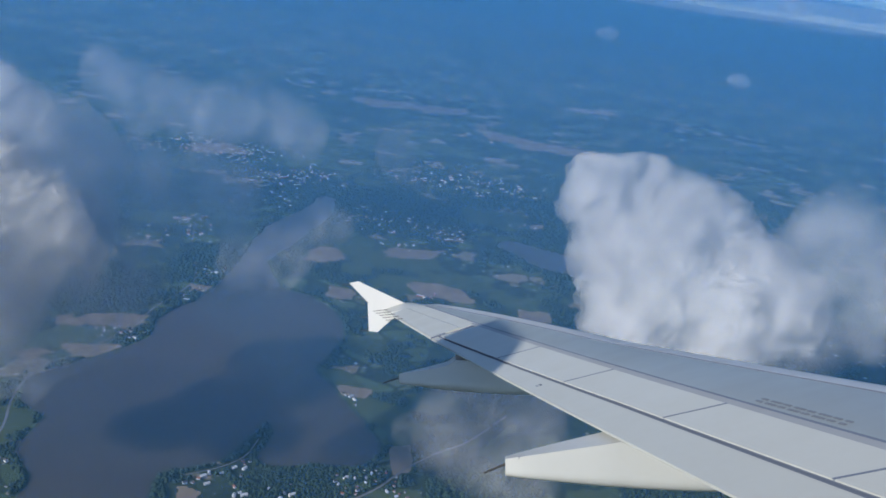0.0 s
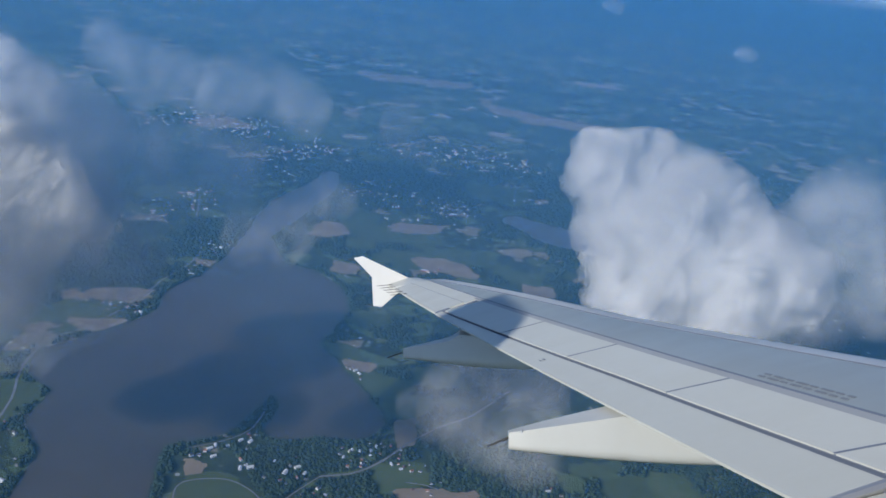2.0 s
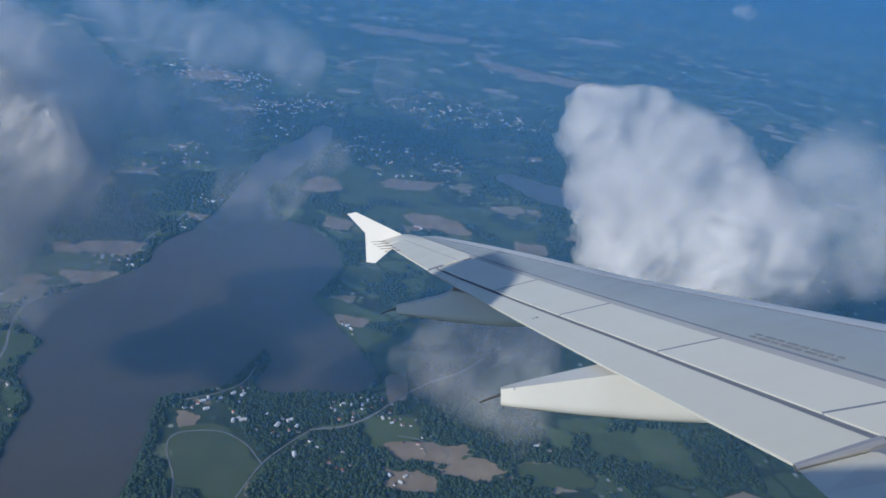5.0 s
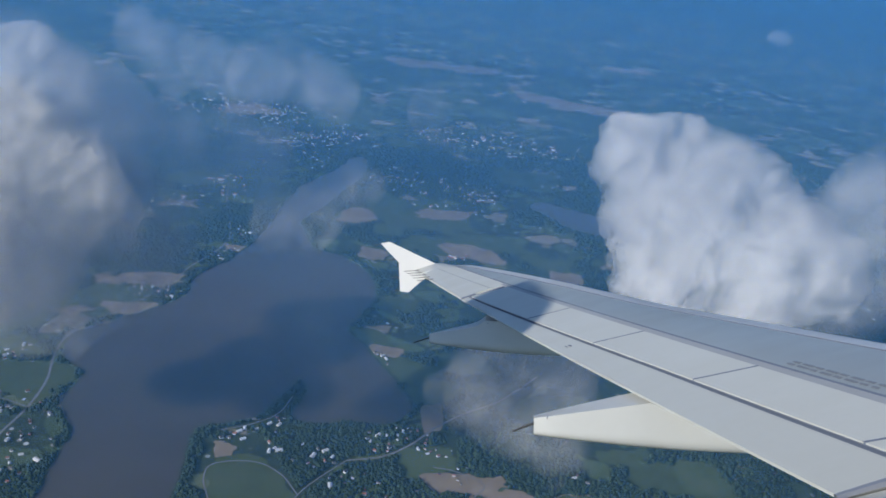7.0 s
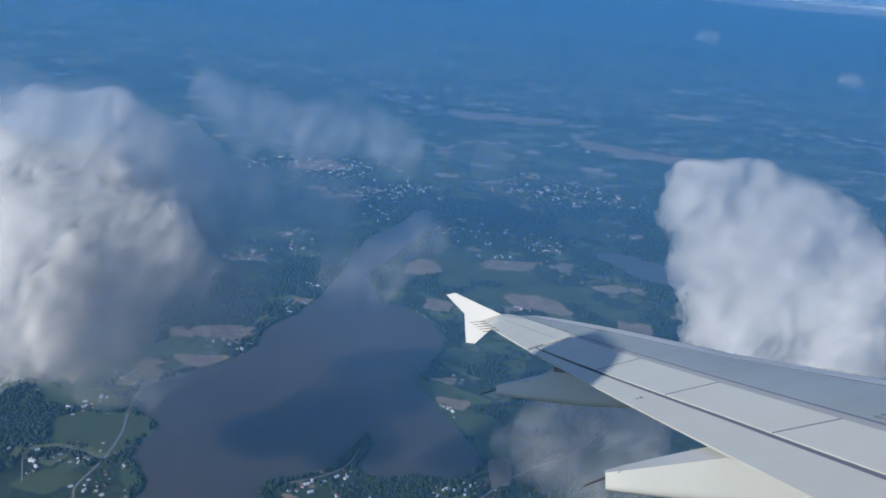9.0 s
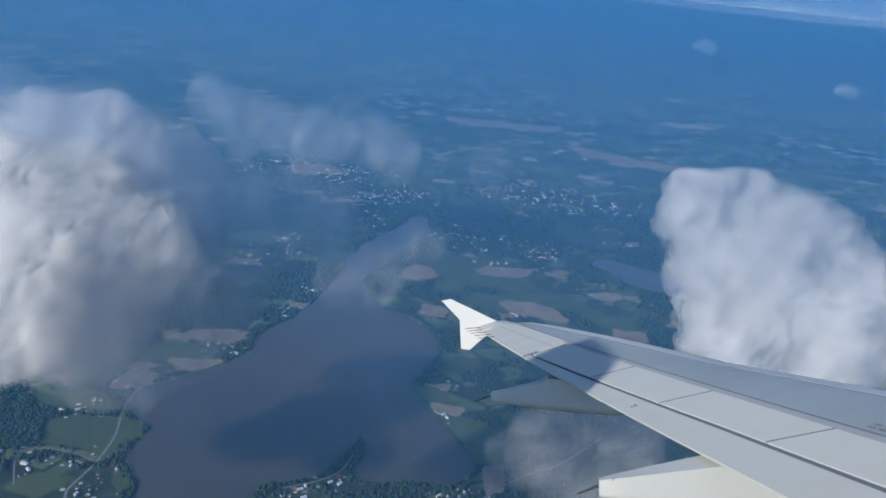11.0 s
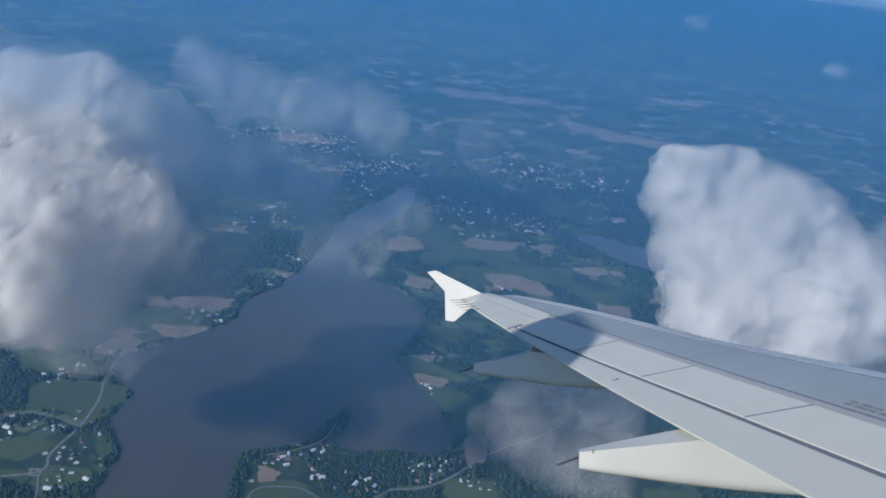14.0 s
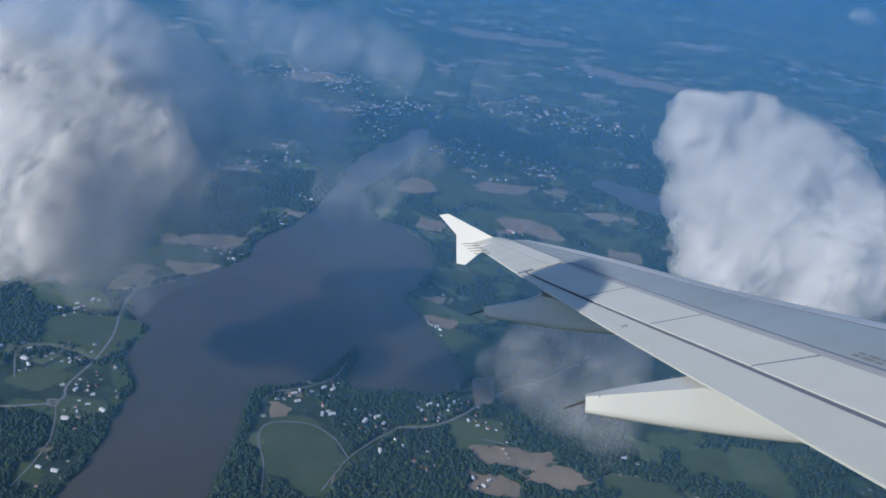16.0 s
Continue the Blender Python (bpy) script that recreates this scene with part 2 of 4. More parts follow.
def fairing(x, half, y_te, z_te, tip_y, tip_top, tip_low, keel, lift):
    """A canoe under the wing: flat sided, a flat top that narrows aft, a rounded keel."""
    bm = bmesh.new()
    rings = []
    n = 22
    for i in range(n + 1):
        u = i / n
        y = tip_y + (y_te - 1.55 - tip_y) * u
        k = min(1.0, (tip_y - y) / (tip_y - y_te))
        top = tip_top + (z_te - tip_top) * (k ** 0.95) - 0.01
        if y < y_te:
            top = z_te - 0.05
        blend = min(1, max(0, (k - 0.72) / 0.28))
        top += lift * blend * blend * (height(x, y_te) - 0.05 - z_te)
        low = tip_low + (keel - tip_low) * math.sin(min(1, u * 1.35) * math.pi / 2) + 0.25 * max(0, u - 0.75)
        w = half * (0.35 + 0.65 * min(1, u * 3.2) ** 0.6)
        top = max(top, low + 0.05)
        h = top - low
        ring = [(x - w, y, top)]
        for q in range(13):
            a = math.pi * (1 + q / 12)
            ring.append((x + w * math.copysign(abs(math.cos(a)) ** 0.55, math.cos(a)), y, low + 0.34 * h * (1 - abs(math.sin(a)) ** 0.8)))
        ring.append((x + w, y, top + 0.055 * k))
        rings.append([bm.verts.new(p) for p in ring])
    for a, b in zip(rings, rings[1:]):
        for k in range(len(a)):
            bm.faces.new((a[k], b[k], b[(k + 1) % len(a)], a[(k + 1) % len(a)]))
    bm.faces.new(rings[0])
    bm.faces.new(rings[-1])
    bmesh.ops.bevel(bm, geom=[e for e in bm.edges if e.calc_face_angle(0) > 0.6], offset=0.014, segments=2, affect="EDGES")
    for f in bm.faces:
        f.smooth = True
    for e in bm.edges:
        e.smooth = e.calc_face_angle(0) < 0.5
    return bm


for x, half, y_te, z_te, tip_y, tip_top, tip_low, keel, wick, lift in (
        (12.44, 0.19, 3.485, 1.251, 4.257, 1.128, 0.995, 0.845, 0.22, 0.65),
        (8.36, 0.16, 2.161, 0.845, 3.047, 0.703, 0.555, 0.440, 0.17, 0.0)):
    f = part("flap_fairing", fairing(x, half, y_te, z_te, tip_y, tip_top, tip_low, keel, lift), WHITE, airliner, "cream white flap track fairing")
    bm = bmesh.new()
    rod(bm, (x, tip_y - 0.02, tip_top - 0.05), (x + 0.02, tip_y + wick, tip_top - 0.13), 0.011, 0.007)
    part("static_wick", bm, WICK, f, "thin black static wick")
    bm = bmesh.new()
    rod(bm, (x + half, y_te + 0.10, z_te + 0.055), (x - half, y_te, z_te + 0.012), 0.009)
    part("hinge_gap", bm, GAP, f)
    for d in (0.10, 0.24):
        bm = bmesh.new()
        bmesh.ops.create_uvsphere(bm, u_segments=8, v_segments=5, radius=0.014, matrix=Matrix.Translation((x - 0.5 * half, tip_y - d, tip_top - 0.002 + 0.06 * d)))
        part("bolt", bm, METAL, f, "bright bolt head")


def fence():
    """The wingtip fence: an arrowhead plate, swept aft above and below the tip."""
    bm = bmesh.new()
    x = 16.95
    outline = [(5.611, 2.568), (5.439, 2.600), (4.537, 2.169), (4.50, 2.08), (4.825, 1.86), (5.080, 1.639), (5.241, 1.660), (5.265, 2.203)]
    a = [bm.verts.new((x - 0.02, y, z)) for y, z in outline]
    b = [bm.verts.new((x + 0.04, y, z)) for y, z in outline]
    for q in ((0, 1, 2, 7), (2, 3, 4, 7), (4, 5, 6, 7)):
        bm.faces.new([a[k] for k in q])
        bm.faces.new([b[k] for k in q][::-1])
    for k in range(len(a)):
        bm.faces.new((a[k], a[(k + 1) % len(a)], b[(k + 1) % len(a)], b[k]))
    bmesh.ops.bevel(bm, geom=[e for e in bm.edges if e.calc_face_angle(0) > 0.5], offset=0.012, segments=2, affect="EDGES")
    return bm


tip = part("wingtip_fence", fence(), FENCE, airliner, "white arrow-shaped wingtip fence")
for y, z in ((5.60, 2.55), (5.33, 2.27), (5.26, 1.93), (5.24, 1.68)):
    bm = bmesh.new()
    rod(bm, (16.95, y - 0.02, z), (16.95, y + 0.16, z - 0.01), 0.011, 0.007)
    part("static_wick", bm, WICK, tip)
for k in range(5):
    x = 16.75 - 0.30 * k
    bm = bmesh.new()
    rod(bm, (x, trailing(x) - 0.04, height(x, trailing(x)) + 0.015), (x, trailing(x) + 0.24, height(x, trailing(x)) - 0.01), 0.006, 0.005)
    part("static_wick", bm, WICK, airliner)


# Unseen fin, shaped and placed backwards from the shadow wanted on the wing.
def shadow_fin():
    bm = bmesh.new()
    outline = [(13.3, 2.9), (14.5, 5.70), (14.85, 6.05), (16.3, 6.75), (16.9, 6.7), (17.7, 6.15), (16.3, 2.9)]
    a = [bm.verts.new((-0.15, y, z)) for y, z in outline]
    b = [bm.verts.new((0.15, y, z)) for y, z in outline]
    bm.faces.new(a)
    bm.faces.new(b[::-1])
    for k in range(len(a)):
        bm.faces.new((a[k], a[(k + 1) % len(a)], b[(k + 1) % len(a)], b[k]))
    return bm


part("shadow_fin", shadow_fin(), WHITE, airliner)


def hull():
    """The cabin's skin, open along the window line beside the camera. Unseen; its radius and height set where its
    shadow ends on the wing.
    """
    bm = bmesh.new()
    rows = []
    for y in (-14, -6, 0, 3, 6, 12, 17, 20):
        r = 1.6 if y < 13 else 1.6 - 0.07 * (y - 13)
        rows.append([bm.verts.new((r * math.cos(radians(a)), y, 1.25 + r * math.sin(radians(a)))) for a in range(35, 326, 10)])
    for a, b in zip(rows, rows[1:]):
        for k in range(len(a) - 1):
            bm.faces.new((a[k], b[k], b[k + 1], a[k + 1]))
    return bm


part("fuselage", hull(), WHITE, airliner)
# stencilled words on the wing, too faint to read
for k in range(2):
    for j in range(11):
        x = 7.15 + 0.072 * j + 0.012 * (j % 3)
        bm = panel(x, x + 0.05 + 0.012 * (j % 3), lambda q, k=k: spar_line(q) - 0.060 - 0.045 * k, lambda q, k=k: spar_line(q) - 0.040 - 0.045 * k, 0.006, 0.004, 1, 1)
        part("stencil_mark", bm, MARKING, airliner)

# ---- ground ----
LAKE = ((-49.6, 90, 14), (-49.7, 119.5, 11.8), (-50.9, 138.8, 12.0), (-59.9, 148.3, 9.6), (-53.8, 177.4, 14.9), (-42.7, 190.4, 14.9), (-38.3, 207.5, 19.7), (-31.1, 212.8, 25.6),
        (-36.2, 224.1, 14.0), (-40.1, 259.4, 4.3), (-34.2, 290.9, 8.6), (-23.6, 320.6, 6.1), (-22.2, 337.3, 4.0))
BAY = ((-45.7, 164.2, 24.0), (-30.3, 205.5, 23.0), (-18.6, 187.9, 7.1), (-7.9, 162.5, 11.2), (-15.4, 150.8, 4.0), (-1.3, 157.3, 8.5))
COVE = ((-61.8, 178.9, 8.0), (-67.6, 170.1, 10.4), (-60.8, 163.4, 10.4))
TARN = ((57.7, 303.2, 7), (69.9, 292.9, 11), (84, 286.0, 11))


def capsule(x, y, chain):
    best = 1e9
    for (ax, ay, ar), (bx, by, br) in zip(chain, chain[1:]):
        dx, dy = bx - ax, by - ay
        k = np.clip(((x - ax) * dx + (y - ay) * dy) / (dx * dx + dy * dy), 0, 1)
        best = np.minimum(best, np.hypot(x - ax - k * dx, y - ay - k * dy) - (ar + (br - ar) * k))
    return best


TABLE = np.random.RandomState(7).rand(64, 64, 64)


def value_noise(x, y, z):
    i, j, k = np.floor(x).astype(int), np.floor(y).astype(int), np.floor(z).astype(int)
    u, v, w = x - i, y - j, z - k
    u, v, w = (q * q * (3 - 2 * q) for q in (u, v, w))
    g = lambda a, b, c: TABLE[(i + a) % 64, (j + b) % 64, (k + c) % 64]
    low = (g(0, 0, 0) * (1 - u) + g(1, 0, 0) * u) * (1 - v) + (g(0, 1, 0) * (1 - u) + g(1, 1, 0) * u) * v
    top = (g(0, 0, 1) * (1 - u) + g(1, 0, 1) * u) * (1 - v) + (g(0, 1, 1) * (1 - u) + g(1, 1, 1) * u) * v
    return low * (1 - w) + top * w


def fbm(x, y, z, octaves=5, gain=0.5):
    total, amp, norm = 0, 1, 0
    for o in range(octaves):
        total = total + amp * (value_noise(x * 2 ** o + 5.3 * o, y * 2 ** o + 1.7 * o, z * 2 ** o + 9.1 * o) - 0.5)
        norm += amp
        amp *= gain
    return total / norm * 2


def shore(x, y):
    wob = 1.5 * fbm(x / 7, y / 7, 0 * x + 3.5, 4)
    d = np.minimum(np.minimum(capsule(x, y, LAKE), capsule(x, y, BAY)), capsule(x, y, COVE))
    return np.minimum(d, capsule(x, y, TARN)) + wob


def contour_sheet(fn, x0, x1, y0, y1, step, z):
    """The flat sheet where fn is negative; its rim is drawn in to fn's zero line."""
    nx, ny = int((x1 - x0) / step) + 1, int((y1 - y0) / step) + 1
    X, Y = np.meshgrid(x0 + step * np.arange(nx), y0 + step * np.arange(ny), indexing="ij")
    D = fn(X, Y)
    near = np.abs(D) < step * 1.3
    for _ in range(3):
        e = 0.2
        gx, gy = (fn(X + e, Y) - fn(X - e, Y)) / (2 * e), (fn(X, Y + e) - fn(X, Y - e)) / (2 * e)
        g2 = np.maximum(gx * gx + gy * gy, 0.2)
        f = fn(X, Y)
        lim = step * 0.45
        X = np.where(near & (D > 0), X - np.clip(f * gx / g2, -lim, lim), X)
        Y = np.where(near & (D > 0), Y - np.clip(f * gy / g2, -lim, lim), Y)
    ok = D < step * 0.9
    cell = ok[:-1, :-1] & ok[1:, :-1] & ok[:-1, 1:] & ok[1:, 1:]
    idx = np.arange(nx * ny).reshape(nx, ny)
    i, j = np.nonzero(cell)
    F = np.stack([idx[i, j], idx[i + 1, j], idx[i + 1, j + 1], idx[i, j + 1]], 1)
    used, inv = np.unique(F, return_inverse=True)
    P = np.stack([X.ravel()[used], Y.ravel()[used], np.full(len(used), z)], 1)
    return P, inv.reshape(F.shape)


def land_material():
    """Woods, a patchwork of fields between them, hedges, and pale specks where people live."""
    m, t, b, _ = material("land")
    v = coords(t)
    bend = tex(t, "ShaderNodeTexNoise", v, 0.06, 4, 0.55).outputs[1]
    warp = mix(t, 1.0, v, mix(t, 1.0, bend, (9.0, 9.0, 0.0), "MULTIPLY"), "ADD")
    big = tex(t, "ShaderNodeTexNoise", v, 0.016, 6, 0.62).outputs[0]
    cells = tex(t, "ShaderNodeTexVoronoi", stretched(t, warp, (1, 1.35, 1)), 0.085)
    rnd = t.nodes.new("ShaderNodeSeparateColor")
    t.links.new(cells.outputs["Color"], rnd.inputs[0])
    field = ramp(t, rnd.outputs[0], [(0.0, (0.060, 0.088, 0.040)), (0.25, (0.088, 0.120, 0.052)), (0.5, (0.070, 0.098, 0.050)), (0.66, (0.21, 0.175, 0.125)), (0.78, (0.115, 0.135, 0.072)), (0.92, (0.26, 0.215, 0.155))], True)
    fine = tex(t, "ShaderNodeTexNoise", v, 1.3, 6, 0.72).outputs[0]
    clump = tex(t, "ShaderNodeTexNoise", v, 0.16, 5, 0.65).outputs[0]
    trees = mix(t, ramp(t, clump, [(0.35, (0, 0, 0)), (0.7, (1, 1, 1))]), ramp(t, fine, [(0.3, (0.010, 0.020, 0.014)), (0.7, (0.034, 0.052, 0.028))]), (0.045, 0.068, 0.034))
    sel = maths(t, "ADD", maths(t, "MULTIPLY", rnd.outputs[1], 0.22), maths(t, "ADD", big, maths(t, "MULTIPLY", clump, 0.18)))
    mask = ramp(t, sel, [(0.685, (0, 0, 0)), (0.70, (1, 1, 1))])
    stripes = tex(t, "ShaderNodeTexNoise", stretched(t, v, (0.05, 0.6, 1)), 1.0, 4, 0.6).outputs[0]
    f2 = mix(t, maths(t, "MULTIPLY", stripes, 0.35), field, (0.03, 0.05, 0.02))
    hedge = t.nodes.new("ShaderNodeTexVoronoi")
    hedge.feature = "DISTANCE_TO_EDGE"
    hedge.inputs["Scale"].default_value = 0.085
    t.links.new(stretched(t, warp, (1, 1.35, 1)), hedge.inputs["Vector"])
    f2 = mix(t, ramp(t, hedge.outputs["Distance"], [(0.02, (1, 1, 1)), (0.05, (0, 0, 0))]), f2, (0.025, 0.042, 0.022))
    col = mix(t, mask, trees, f2)
    dots = tex(t, "ShaderNodeTexVoronoi", v, 0.42)
    pick = t.nodes.new("ShaderNodeSeparateColor")
    t.links.new(dots.outputs["Color"], pick.inputs[0])
    places = tex(t, "ShaderNodeTexNoise", v, 0.02, 5, 0.6).outputs[0]
    near = ramp(t, dots.outputs["Distance"], [(0.20, (1, 1, 1)), (0.28, (0, 0, 0))])
    built = maths(t, "MULTIPLY", near, maths(t, "MULTIPLY", maths(t, "GREATER_THAN", pick.outputs[0], 0.55), ramp(t, places, [(0.52, (0, 0, 0)), (0.60, (1, 1, 1))])))
    col = mix(t, maths(t, "MULTIPLY", built, 0.85), col, mix(t, pick.outputs[1], (0.22, 0.18, 0.15), (0.62, 0.60, 0.57)))
    t.links.new(col, b.inputs["Base Color"])
    b.inputs["Roughness"].default_value = 0.95
    b.inputs["Specular IOR Level"].default_value = 0.1
    bump = t.nodes.new("ShaderNodeBump")
    bump.inputs["Strength"].default_value, bump.inputs["Distance"].default_value = 0.7, 0.6
    t.links.new(fine, bump.inputs["Height"])
    t.links.new(bump.outputs[0], b.inputs["Normal"])
    return m


def ground():
    radii = [0.0] + [60 * 1.09 ** k for k in range(52)]
    radii[-1] = 4900
    seg = 120
    V, F = [(0, 0, 0)], []
    for r in radii[1:]:
        V += [(r * math.cos(2 * math.pi * k / seg), r * math.sin(2 * math.pi * k / seg), 0) for k in range(seg)]
    F = [(0, 1 + k, 1 + (k + 1) % seg) for k in range(seg)]
    for i in range(len(radii) - 2):
        a, b = 1 + i * seg, 1 + (i + 1) * seg
        F += [(a + k, b + k, b + (k + 1) % seg, a + (k + 1) % seg) for k in range(seg)]
    return mesh_from("ground", V, F, land_material())


tagged(new("ground", ground()), "wooded lowland with fields, far below the wing", "ground", kind="structure")


def water_material():
    m, t, b, _ = material("lake_water")
    v = coords(t)
    n = tex(t, "ShaderNodeTexNoise", v, 0.03, 4, 0.5).outputs[0]
    t.links.new(ramp(t, n, [(0.3, (0.048, 0.042, 0.030)), (0.7, (0.064, 0.055, 0.038))]), b.inputs["Base Color"])
    b.inputs["Roughness"].default_value = 0.25
    bump = t.nodes.new("ShaderNodeBump")
    bump.inputs["Strength"].default_value, bump.inputs["Distance"].default_value = 0.1, 0.1
    t.links.new(tex(t, "ShaderNodeTexNoise", v, 3.0, 3, 0.5).outputs[0], bump.inputs["Height"])
    t.links.new(bump.outputs[0], b.inputs["Normal"])
    return m


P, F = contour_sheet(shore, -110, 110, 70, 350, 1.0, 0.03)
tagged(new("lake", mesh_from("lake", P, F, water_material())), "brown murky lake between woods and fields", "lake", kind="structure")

# ---- haze, put into tinted sheets ----


# Haze put into tinted flat sheets: clear at ground level, denser higher up.
def haze_sheet_material(radius, amount, tint):
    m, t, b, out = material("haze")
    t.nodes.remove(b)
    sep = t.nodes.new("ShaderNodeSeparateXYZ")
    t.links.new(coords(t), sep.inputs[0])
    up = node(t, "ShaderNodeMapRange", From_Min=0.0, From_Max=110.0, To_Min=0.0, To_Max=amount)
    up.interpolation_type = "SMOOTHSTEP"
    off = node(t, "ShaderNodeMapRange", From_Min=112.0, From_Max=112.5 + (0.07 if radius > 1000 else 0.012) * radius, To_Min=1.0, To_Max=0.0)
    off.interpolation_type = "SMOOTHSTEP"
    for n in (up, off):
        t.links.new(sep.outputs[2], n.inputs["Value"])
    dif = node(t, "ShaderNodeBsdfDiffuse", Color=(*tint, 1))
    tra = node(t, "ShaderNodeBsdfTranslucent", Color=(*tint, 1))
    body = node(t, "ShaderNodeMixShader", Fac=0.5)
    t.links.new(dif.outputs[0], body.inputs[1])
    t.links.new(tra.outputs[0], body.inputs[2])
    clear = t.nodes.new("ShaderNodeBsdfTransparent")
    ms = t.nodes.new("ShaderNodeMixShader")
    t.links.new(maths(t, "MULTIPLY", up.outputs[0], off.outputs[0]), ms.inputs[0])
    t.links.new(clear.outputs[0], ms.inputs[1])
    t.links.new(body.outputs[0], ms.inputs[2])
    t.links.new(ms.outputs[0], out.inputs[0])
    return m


# Six upright sheets across the view carry the blue of distance in their tint.
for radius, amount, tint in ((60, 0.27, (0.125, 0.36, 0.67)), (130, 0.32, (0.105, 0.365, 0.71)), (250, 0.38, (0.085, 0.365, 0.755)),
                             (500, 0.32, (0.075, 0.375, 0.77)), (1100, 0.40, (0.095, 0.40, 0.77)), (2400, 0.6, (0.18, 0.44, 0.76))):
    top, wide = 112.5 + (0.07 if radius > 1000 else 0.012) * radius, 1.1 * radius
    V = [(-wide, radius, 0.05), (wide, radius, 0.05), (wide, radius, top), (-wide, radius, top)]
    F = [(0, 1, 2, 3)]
    tagged(new("haze", mesh_from("haze", V, F, haze_sheet_material(radius, amount, tint), True)), "upright see-through sheet tinted blue to stand for haze", "haze", kind="stuff")

# ---- clouds ----


def iso_surface(D, level, origin, step):
    """Triangles of the surface D = level, by cutting each cell into six tetrahedra."""
    nx, ny, nz = D.shape
    idx = np.arange(nx * ny * nz).reshape(nx, ny, nz)
    corner = [idx[a:nx - 1 + a, b:ny - 1 + b, c:nz - 1 + c].ravel() for a, b, c in
              ((0, 0, 0), (1, 0, 0), (1, 1, 0), (0, 1, 0), (0, 0, 1), (1, 0, 1), (1, 1, 1), (0, 1, 1))]
    flat = D.ravel()
    inside = np.stack([flat[q] > level for q in corner])
    hit = inside.any(0) & ~inside.all(0)
    corner = [q[hit] for q in corner]
    tri = []
    for a, b, c, d in ((0, 5, 1, 6), (0, 1, 2, 6), (0, 2, 3, 6), (0, 3, 7, 6), (0, 7, 4, 6), (0, 4, 5, 6)):
        T = np.stack([corner[a], corner[b], corner[c], corner[d]], 1)
        S = flat[T] > level
        n = S.sum(1)
        for one, want in ((1, True), (3, False)):
            r = np.nonzero(n == one)[0]
            k = np.argmax(S[r] == want, 1)
            p = T[r, k]
            o = [T[r, (k + q) % 4] for q in (1, 2, 3)]
            tri.append(np.stack([np.stack([p, q], 1) for q in o], 1))
        r = np.nonzero(n == 2)[0]
        order = np.argsort(~S[r], axis=1, kind="stable")
        Q = np.take_along_axis(T[r], order, 1)
        e = [np.stack([Q[:, u], Q[:, v]], 1) for u, v in ((0, 2), (0, 3), (1, 3), (1, 2))]
        tri += [np.stack([e[0], e[1], e[2]], 1), np.stack([e[0], e[2], e[3]], 1)]
    E = np.concatenate(tri).reshape(-1, 2)
    E.sort(axis=1)
    key, inv = np.unique(E[:, 0].astype(np.int64) * (nx * ny * nz) + E[:, 1], return_inverse=True)
    a, b = key // (nx * ny * nz), key % (nx * ny * nz)
    w = ((level - flat[a]) / (flat[b] - flat[a]))[:, None]
    ijk = lambda q: np.stack(np.unravel_index(q, D.shape), 1)
    V = (ijk(a) * (1 - w) + ijk(b) * w) * step + origin
    return V, inv.reshape(-1, 3)


def billows(puffs, seed, count=7):
    """Smaller heads on the flanks and tops of the large ones."""
    r = random.Random(seed)
    out = list(puffs)
    for x, y, z, size in puffs:
        for _ in range(round(count * 0.8)):
            d = Vector((r.gauss(0, 1), r.gauss(0, 1), r.gauss(0.35, 0.8))).normalized() * size * r.uniform(0.7, 0.95)
            out.append((x + d.x, y + d.y, z + d.z, size * r.uniform(0.28, 0.5)))
    return out


